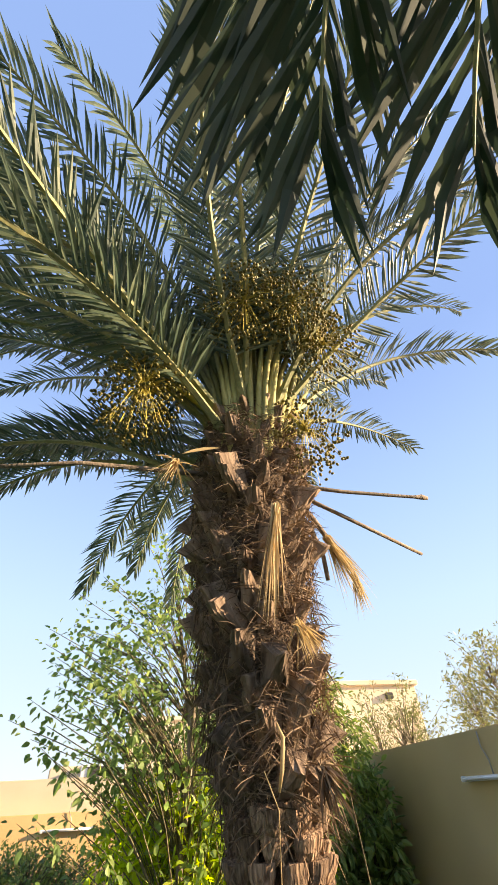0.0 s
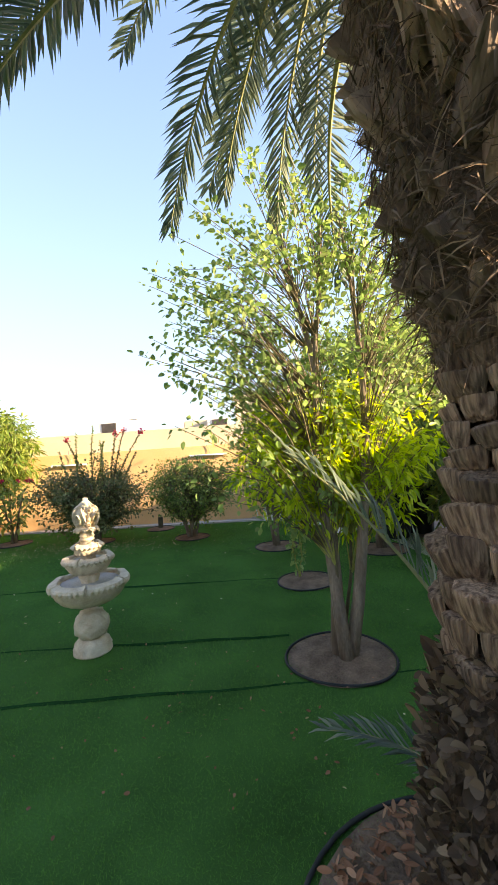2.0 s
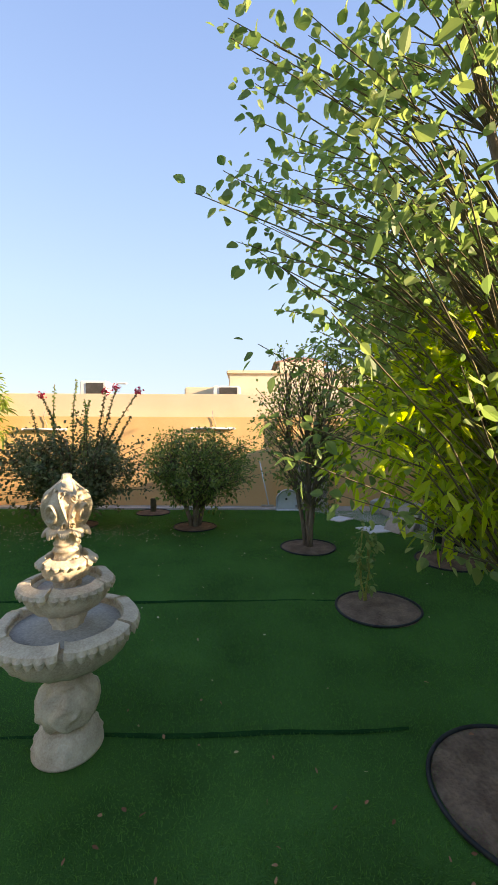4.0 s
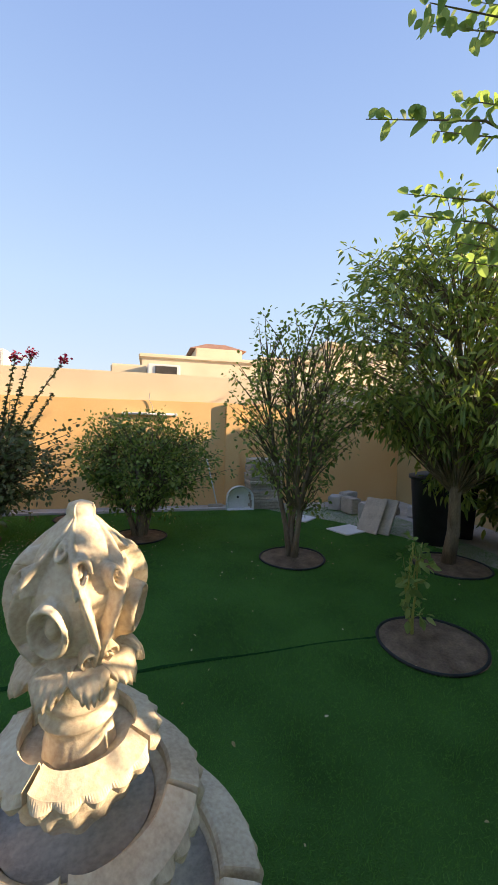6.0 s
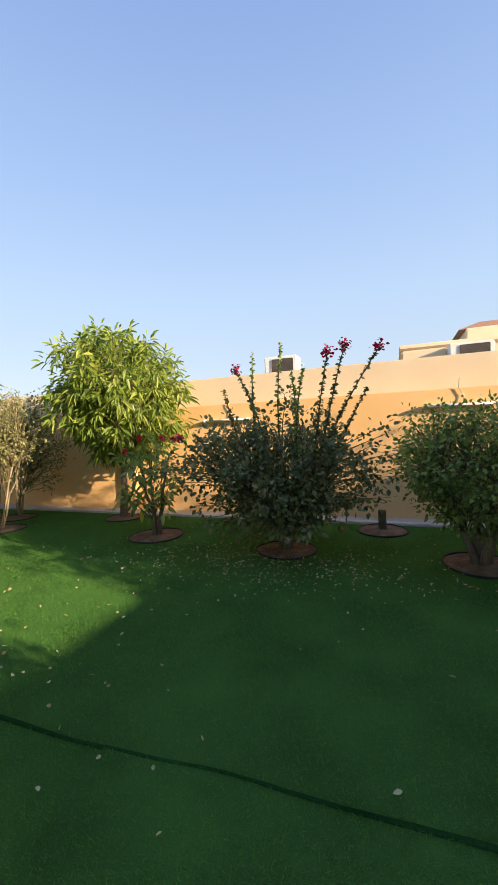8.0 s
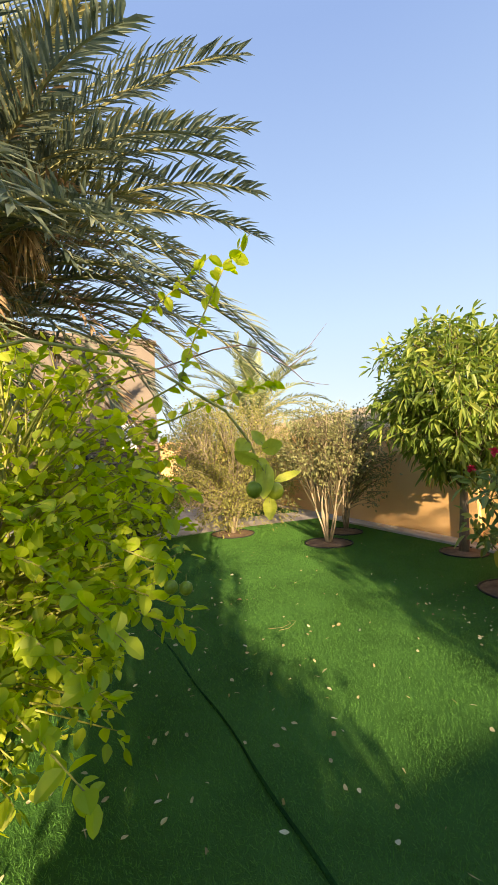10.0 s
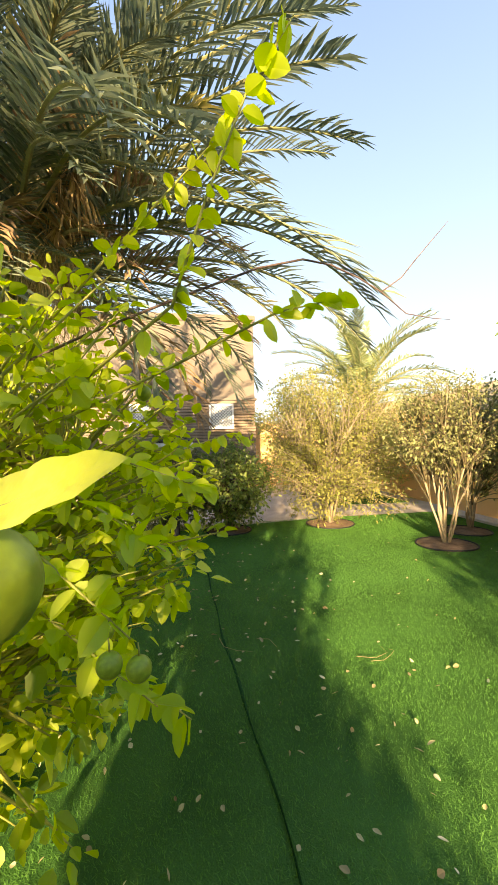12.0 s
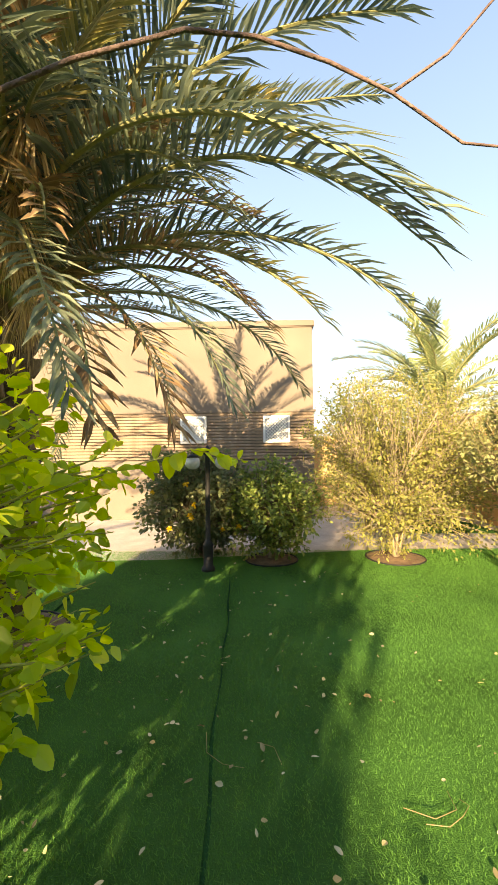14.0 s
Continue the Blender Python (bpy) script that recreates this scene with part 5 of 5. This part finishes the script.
branch([(-3.0, 0.9, 1.2), (-3.2, 1.25, 1.35), (-3.45, 1.55, 1.45), (-3.7, 1.75, 1.4)], [0.006, 0.004, 0.003, 0.0015], 26, 0.066, 5, "lime branch with yellow-green leaves")
for i, (o, e) in enumerate((((-2.5, 0.7, 1.15), (-1.95, 1.2, 1.07)), ((-2.45, 0.7, 1.0), (-1.98, 1.24, 0.93)), ((-2.5, 0.75, 1.3), (-2.0, 1.26, 1.2)), ((-2.55, 0.8, 0.85), (-2.15, 1.3, 0.78)), ((-2.2, 0.6, 1.2), (-1.75, 1.0, 0.98)), ((-2.2, 0.55, 1.0), (-1.8, 0.98, 0.8)), ((-2.5, 0.8, 1.35), (-2.25, 1.36, 1.28)), ((-2.15, 0.5, 0.9), (-1.7, 0.92, 0.66)), ((-2.9, 0.8, 0.9), (-3.0, 1.36, 0.95)), ((-2.8, 0.8, 1.1), (-2.9, 1.36, 1.15)), ((-3.2, 0.8, 1.0), (-3.4, 1.27, 1.05)), ((-3.2, 0.9, 1.3), (-3.5, 1.32, 1.32)), ((-2.9, 0.8, 0.7), (-2.92, 1.27, 0.75)))):
    mid = tuple((p + q) / 2 + d for p, q, d in zip(o, e, (0, 0, 0.06)))
    branch([o, mid, e], [0.006, 0.004, 0.0015], 40, 0.062, 90 + i, "low lime twig crowded with broad yellow-green leaves")
for i, (e, m) in enumerate((((1.7, 0.72, 2.62), (2.4, 0.3, 2.5)), ((1.98, 0.75, 3.05), (2.45, 0.35, 2.8)), ((1.9, 0.8, 2.35), (2.45, 0.4, 2.2)), ((2.1, 0.85, 2.75), (2.5, 0.4, 2.5)), ((2.15, 0.75, 2.25), (2.55, 0.35, 2.05)), ((2.05, 0.6, 3.3), (2.5, 0.25, 3.0)), ((1.75, 0.5, 2.95), (2.35, 0.2, 2.7)), ((2.2, 0.75, 3.2), (2.6, 0.35, 2.9)), ((1.85, 0.66, 3.3), (2.4, 0.3, 3.0)), ((2.0, 0.9, 2.5), (2.5, 0.5, 2.35)), ((2.25, 0.9, 2.95), (2.6, 0.5, 2.7)), ((2.3, 1.0, 2.3), (2.65, 0.5, 2.1)))):
    m1 = tuple((p + q) / 2 + d for p, q, d in zip(e, m, (0, 0.02, 0.05)))
    m = (m[0], m[1], m[2] - 0.28)
    m1 = (m1[0], m1[1], m1[2] - 0.06)
    branch([(2.9, 0.0, m[2] - 0.75), (0.6 * m[0] + 0.4 * 2.9, 0.6 * m[1], m[2] - 0.3), m, m1, e], [0.012, 0.009, 0.006, 0.004, 0.0015], 62, 0.058, 70 + i, "outer branch of the garden tree with light green leaves", wood=M_BARK, leaf_material=M_TREE1, group="outer branches of the garden tree")
SPRAY, ACROSS, TOWARDS = Vector((-1.376, 1.2455, 1.407)), Vector((0.245, 0.97, 0)), Vector((0.97, -0.245, 0))
tip = thing("lime_spray", SPRAY, "spray of broad yellow-green lime leaves over two limes", "leaves")
# each leaf: foot and tip across and up, half width to length, how far the tip stands forward, roll
for i, (a0, b0, a1, b1, wide, fore, roll) in enumerate(((-60, 51, -86, 28, 0.46, 0.006, 0.2), (-44, 12, -90, 31, 0.33, 0.012, -0.7), (-31, 42, -52, 70, 0.36, -0.006, 0.4), (-34, 34, 6, 43, 0.4, 0.004, 0.3),
                                                       (-27, 4, -38, -61, 0.27, 0.012, 0.35), (-12, -29, 39, -12, 0.19, 0.008, -0.8), (-23, -58, -25, -102, 0.3, 0.002, 0.2), (-46, 12, -16, -2, 0.3, -0.012, -0.5), (-45, 10, -42, -22, 0.3, -0.01, 0.6))):
    q = ACROSS * a0 * 0.001 + Vector((0, 0, b0 * 0.001))
    d = ACROSS * (a1 - a0) * 0.001 + Vector((0, 0, (b1 - b0) * 0.001)) + TOWARDS * fore
    L = d.length / 1.0
    d.normalize()
    side = Matrix.Rotation(roll, 3, d) @ d.cross(TOWARDS).normalized()
    face = side.cross(d)
    V, F, rows, cols = [], [], 16, 12
    g = np.random.default_rng(600 + i)
    curl, wave = 0.15 + 0.3 * g.random(), g.random() * 6
    for k in range(rows + 1):
        t = k / rows
        w = L * wide * math.sin(math.pi * min(1, t ** 0.85 * 0.97 + 0.03)) ** 0.7
        c = q + d * L * t
        for j in range(cols + 1):
            u = j / cols * 2 - 1
            lift = w * (curl * abs(u) ** 1.3 + 0.07 * math.sin(7 * t * math.pi + wave + 2 * u) * abs(u)) - 0.03 * w * abs(math.sin((t * 8 - abs(u) * 1.6) * math.pi)) + (0.05 * w if abs(u) < 0.1 else 0)
            V.append(c + side * w * u * (1 + 0.03 * math.sin(11 * t + wave)) + face * lift)
    for k in range(rows):
        for m in range(cols):
            o = k * (cols + 1) + m
            F.append((o, o + 1, o + cols + 2, o + cols + 1))
    leaf = part("leaf", mesh_of("leaf", V, F, True), M_LIMEBROAD, tip)
    part("midrib", tube_mesh("midrib", [V[k * (cols + 1) + cols // 2] - face * 0.0006 for k in range(rows)], [0.0009 - 0.0007 * k / rows for k in range(rows)], 5), M_GREENTWIG, leaf)
for i, (x, y, z, rr) in enumerate(((-1.392, 1.197, 1.364, 0.0165), (-1.383, 1.236, 1.359, 0.0172), (-1.95, 1.165, 1.03, 0.022), (-1.95, 1.213, 1.018, 0.022), (-2.3, 1.2, 1.53, 0.02), (-2.25, 1.1, 0.95, 0.022), (-2.2, 1.3, 1.75, 0.02))):
    lime_fruit((x, y, z), rr, i)

# plants by the east wall and trees beyond it
plant("wall_plant", (5.45, 3.3, 0), 3, (0, 0, 1.4), (0.5, 0.8, 1.1), 240, 15, (0.13, 0.03), M_SHRUB, M_BARK, "dark leafy plant growing against the wall", "plant", 33, stem_r=0.025, shell=0.4, hang=0.3)
for i, (x, y, h) in enumerate(((9.3, 3.4, 4.3), (10.5, 6.0, 4.7), (9.0, 8.8, 4.2), (10.8, 1.2, 4.6))):
    plant("olive_tree", (x, y, 0), 3, (0, 0, h * 0.68), (1.5, 1.5, h * 0.36), 240, 16, (0.09, 0.018), M_OLIVE, M_BARK, "grey-green tree beyond the wall", "tree", 60 + i, stem_r=0.05, shell=0.4, group="trees beyond the wall", up=0.4)

# ---------- evaporative cooler and metal frame by the wall ----------
cooler = thing("evaporative_cooler", (5.2, 1.22, 0), "beige plastic evaporative cooler with louvred sides", "cooler", "", 12)
part("casing", box(0.74, 0.74, 0.94, 0.02), M_COOLER, cooler)
part("lid", box(0.8, 0.8, 0.06, 0.02, (0, 0, 0.94)), M_COOLER, cooler)
lv = bpy.data.meshes.new("louvre")
b = box(0.62, 0.03, 0.058, 0.008, segs=1)
b.to_mesh(lv), b.free()
for side in range(4):
    for i in range(9):
        part("louvre", lv, M_COOLER, cooler, m=pose(0, 0, 0, 0, 0, 90 * side) @ pose(0, -0.374, 0.1 + i * 0.09, 28))
mf = thing("metal_frame", (5.6, 0.5, 0), "old grey bent metal frame leaning at the wall", "metal frame")
for dx in (-0.0, 0.28):
    part("hoop", tube_mesh("hoop", [(dx, -0.3, 0.02), (dx, -0.3, 0.9), (dx, -0.24, 1.06), (dx, 0, 1.12), (dx, 0.24, 1.06), (dx, 0.3, 0.9), (dx, 0.3, 0.02)], [0.022] * 7, 8), M_METAL, mf)
part("plate", box(0.3, 0.62, 0.02, 0.004, (0.14, 0, 0.32)), M_METAL, mf)
part("post", box(0.07, 0.07, 1.85, 0.008, (0.2, -0.62, 0)), M_METAL, mf)

slab = thing("concrete_slab", (5.5, 0.45, -0.012), "low grey concrete slab beside the wall", "slab")
part("slab", box(0.5, 0.9, 0.085, 0.012), M_KERB, slab)
part("plate", box(0.4, 0.5, 0.02, 0.004, (0.0, 0.1, 0.085)), M_DARKVENT, slab, "dark rusty plate")
meter = thing("wall_box", (5.94, 0.08, 0.72), "pale plastic box fixed to the wall", "wall box")
part("case", box(0.12, 0.2, 0.42, 0.015), M_COOLER, meter)
part("lid", box(0.02, 0.17, 0.38, 0.006, (-0.068, 0, 0.02)), M_COOLER, meter)
part("pipe", tube_mesh("pipe", [(0.0, 0.0, 0.01), (0.0, 0.0, -0.4), (-0.01, 0.03, -0.72)], [0.014] * 3, 7), M_METAL, meter)

# ---------- rubble corner ----------
basin = thing("washbasin", (2.5, 5.98, 0), "white ceramic washbasin standing on its edge", "washbasin")
V = []
bm = bmesh.new()
ring_o = [bm.verts.new((0.24 * math.cos(a), 0, 0.2 + 0.22 * math.sin(a))) for a in np.linspace(0, math.pi, 17)] + [bm.verts.new((-0.24, 0, 0)), bm.verts.new((0.24, 0, 0))]
f = bm.faces.new(ring_o)
r = bmesh.ops.extrude_face_region(bm, geom=[f])
bmesh.ops.translate(bm, vec=(0, 0.12, 0.0), verts=[v for v in r["geom"] if isinstance(v, bmesh.types.BMVert)])
bmesh.ops.inset_region(bm, faces=[f], thickness=0.04, depth=0.09)
bmesh.ops.recalc_face_normals(bm, faces=bm.faces)
part("bowl", bm, M_CERAMIC, basin, smooth=False)
part("drain", lathe("drain", [(0, 0), (0.022, 0), (0.022, 0.012), (0, 0.012)], 16), M_DARKVENT, basin, "dark drain hole", m=pose(-0.03, 0.092, 0.22, 90))
stack = thing("panel_stack", (2.98, 6.25, 0), "tall stack of grey-brown panels against the wall", "stack")
pl = bpy.data.meshes.new("panel")
b = box(0.62, 0.42, 0.05, 0.006, segs=1)
b.to_mesh(pl), b.free()
for i in range(16):
    part("panel", pl, M_BOARD, stack, m=pose(random.uniform(-0.03, 0.03), random.uniform(-0.02, 0.02), 0.0 + i * 0.056, 0, 0, random.uniform(-3, 3)))


def board(at, sx, sy, sz, rx, ry, rz, label, material=M_BOARD, name="board"):
    ob = thing(name, at, label, "board", "old boards")
    part("panel", box(sx, sy, sz, 0.006), material, ob, m=pose(0, 0, 0, rx, ry, rz))


board((3.95, 4.3, 0), 0.32, 0.035, 0.54, -32, 0, -62, "pale weathered board leaning on rubble")
board((4.1, 4.18, 0), 0.24, 0.035, 0.54, -32, 0, -62, "weathered board leaning on rubble")
board((3.75, 4.45, 0.0), 0.5, 0.4, 0.02, 0, 0, 20, "pale flat board lying at the lawn's edge", M_WHITE)
board((3.35, 5.2, 0.0), 0.4, 0.3, 0.02, 0, 0, 40, "pale flat board lying at the lawn's edge", M_WHITE)
for i, (x, y, rz) in enumerate(((4.62, 3.75, 20), (5.15, 3.95, 12))):
    bn = thing("bin", (x, y, 0), "large black plastic bin in the shade", "bin", "black bins", rz)
    part("body", lathe("body", [(0, 0), (0.24, 0), (0.25, 0.02), (0.31, 0.82), (0.33, 0.84), (0, 0.84)], 4 if i else 28), M_BLACK, bn)
    part("lid", lathe("lid", [(0, 0.84), (0.34, 0.84), (0.34, 0.88), (0.2, 0.92), (0, 0.93)], 28), M_BLACK, bn)
for i in range(14):
    g = np.random.default_rng(i)
    s = 0.08 + 0.14 * g.random()
    rb = thing("rubble_block", (4.0 + 1.3 * g.random(), 4.5 + 1.7 * g.random(), 0), "broken grey-brown block of rubble", "rubble", "rubble in the corner", 360 * g.random())
    part("block", box(s * 1.6, s, s * (0.6 + g.random()), 0.015), M_BOARD if i % 2 else M_KERB, rb)
broom = thing("broom", (2.1, 6.25, 0), "broom with a white handle leaning on the wall", "broom")
part("handle", tube_mesh("handle", [(0.03, 0, 0.05), (-0.16, 0.22, 0.95)], [0.013, 0.013], 7), M_WHITE, broom)
part("head", box(0.26, 0.06, 0.07, 0.01), M_BOARD, broom)
stump = thing("wooden_post", (-0.12, 5.72, 0), "short dark wooden stake in a bed of soil", "stake")
part("stake", box(0.1, 0.08, 0.28, 0.008), M_TWIG, stump)
tree_ring((-0.12, 5.72), 0.32, 17)

# ---------- garden lamp ----------
gl = thing("garden_lamp", (-6.97, 1.18, 0), "black iron garden lamp post with two glass globes", "garden lamp")
part("post", lathe("post", [(0, 0), (0.085, 0), (0.085, 0.04), (0.06, 0.07), (0.06, 0.3), (0.07, 0.32), (0.045, 0.36), (0.032, 0.4), (0.03, 1.45), (0.045, 1.47), (0.045, 1.5), (0.02, 1.56), (0, 1.58)], 18), M_LAMPBLACK, gl)
for sg in (-1, 1):
    part("arm", tube_mesh("arm", [(0, 0, 1.44), (0.0, sg * 0.08, 1.5), (0, sg * 0.17, 1.48), (0, sg * 0.19, 1.44)], [0.012] * 4, 7), M_LAMPBLACK, gl)
    part("globe", lathe("globe", [(0.0, -0.09), (0.05, -0.085), (0.09, -0.05), (0.1, 0.0), (0.085, 0.05), (0.05, 0.075), (0, 0.08)], 20), M_GLOBE, gl, "clear glass globe", m=pose(0, sg * 0.19, 1.36))
    part("cap", lathe("cap", [(0, 0), (0.09, 0.0), (0.05, 0.035), (0.0, 0.05)], 18), M_LAMPBLACK, gl, m=pose(0, sg * 0.19, 1.42))

# ---------- litter and turf fibres ----------
def litter(name, n, place, size, seed, label, material=M_LITTER):
    g = np.random.default_rng(seed)
    P = place(g, n)
    D = np.stack([g.normal(size=n), g.normal(size=n), 0.25 * g.normal(size=n)], 1)
    me = leaf_mesh(name, P, D, size * (0.6 + 0.8 * g.random(n)), size * (0.2 + 0.2 * g.random(n)), g, droop=0.05)
    me.materials.append(material)
    return tagged(new(name, me), label, "fallen leaves", "", "stuff")


litter("fallen_leaves", 1000, lambda g, n: np.stack([-1.2 + g.normal(size=n) * 1.0, 4.15 + g.normal(size=n) * 0.35, np.full(n, 0.016)], 1), 0.024, 1, "pale fallen leaves under the bushes")
litter("fallen_leaves", 260, lambda g, n: np.stack([-3.6 + g.normal(size=n) * 1.6, 1.7 + g.normal(size=n) * 0.8, np.full(n, 0.016)], 1), 0.032, 2, "pale fallen leaves scattered on the turf")
litter("fallen_leaves", 110, lambda g, n: np.stack([2.0 + g.normal(size=n) * 0.9, -0.9 + g.normal(size=n) * 0.6, np.full(n, 0.014)], 1), 0.025, 3, "small brown fallen leaves on the turf", M_WOODCHIP)
litter("fallen_leaves", 260, lambda g, n: np.stack([g.uniform(-7, 4, n), g.uniform(-2, 5.8, n), np.full(n, 0.014)], 1), 0.022, 4, "scattered specks of fallen leaf on the turf")


def tendril(pts, r, label):
    """A thin curled dry stem lying on the turf."""
    ob = thing("dry_tendril", (*pts[0], 0.0), label, "dry stem", "dry stems on the turf")
    line = [(x - pts[0][0], y - pts[0][1], 0.014 + 0.012 * math.sin(math.pi * i / (len(pts) - 1))) for i, (x, y) in enumerate(pts)]
    part("stem", tube_mesh("stem", line, [r * (1 - 0.6 * i / len(line)) for i in range(len(line))], 5), M_STRAW, ob)


tendril([(-3.55, 2.42), (-3.53, 2.5), (-3.57, 2.57), (-3.62, 2.62), (-3.66, 2.6)], 0.0016, "pale curled dry stem on the sunlit turf")
tendril([(-4.05, 1.52), (-3.9, 1.54), (-3.83, 1.62), (-3.82, 1.72)], 0.0016, "thin pale curled stem on the turf")
tendril([(-3.98, 1.78), (-3.93, 1.86), (-3.84, 1.89)], 0.0016, "thin pale curled stem on the turf")
tendril([(-3.62, 2.36), (-3.56, 2.46), (-3.6, 2.56), (-3.7, 2.57)], 0.0016, "pale curled dry stem on the sunlit turf")


def fibres(name, n, x0, x1, y0, y1, h, seed):
    g = np.random.default_rng(seed)
    P = np.stack([g.uniform(x0, x1, n), g.uniform(y0, y1, n), np.zeros(n)], 1)
    A = g.random(n) * 2 * np.pi
    w = 0.0008 + 0.0008 * g.random(n)
    S = np.stack([np.cos(A) * w, np.sin(A) * w, np.zeros(n)], 1)
    T = np.stack([g.normal(size=n) * h * 0.6, g.normal(size=n) * h * 0.6 - h * 0.2, h * (0.6 + 0.6 * g.random(n))], 1)
    V = np.stack([P - S, P + S, P + T], 1).reshape(-1, 3)
    me = bpy.data.meshes.new(name)
    me.vertices.add(3 * n), me.loops.add(3 * n), me.polygons.add(n)
    me.vertices.foreach_set("co", V.ravel())
    me.loops.foreach_set("vertex_index", np.arange(3 * n, dtype=np.int32))
    me.polygons.foreach_set("loop_start", np.arange(0, 3 * n, 3, dtype=np.int32))
    me.update(), me.validate()
    me.materials.append(M_FIBRE)
    return tagged(new(name, me), "short green plastic turf fibres", "turf fibres", "", "stuff")


fibres("turf_fibres", 1200000, -8.0, 5.0, -3.2, 6.0, 0.017, 5)
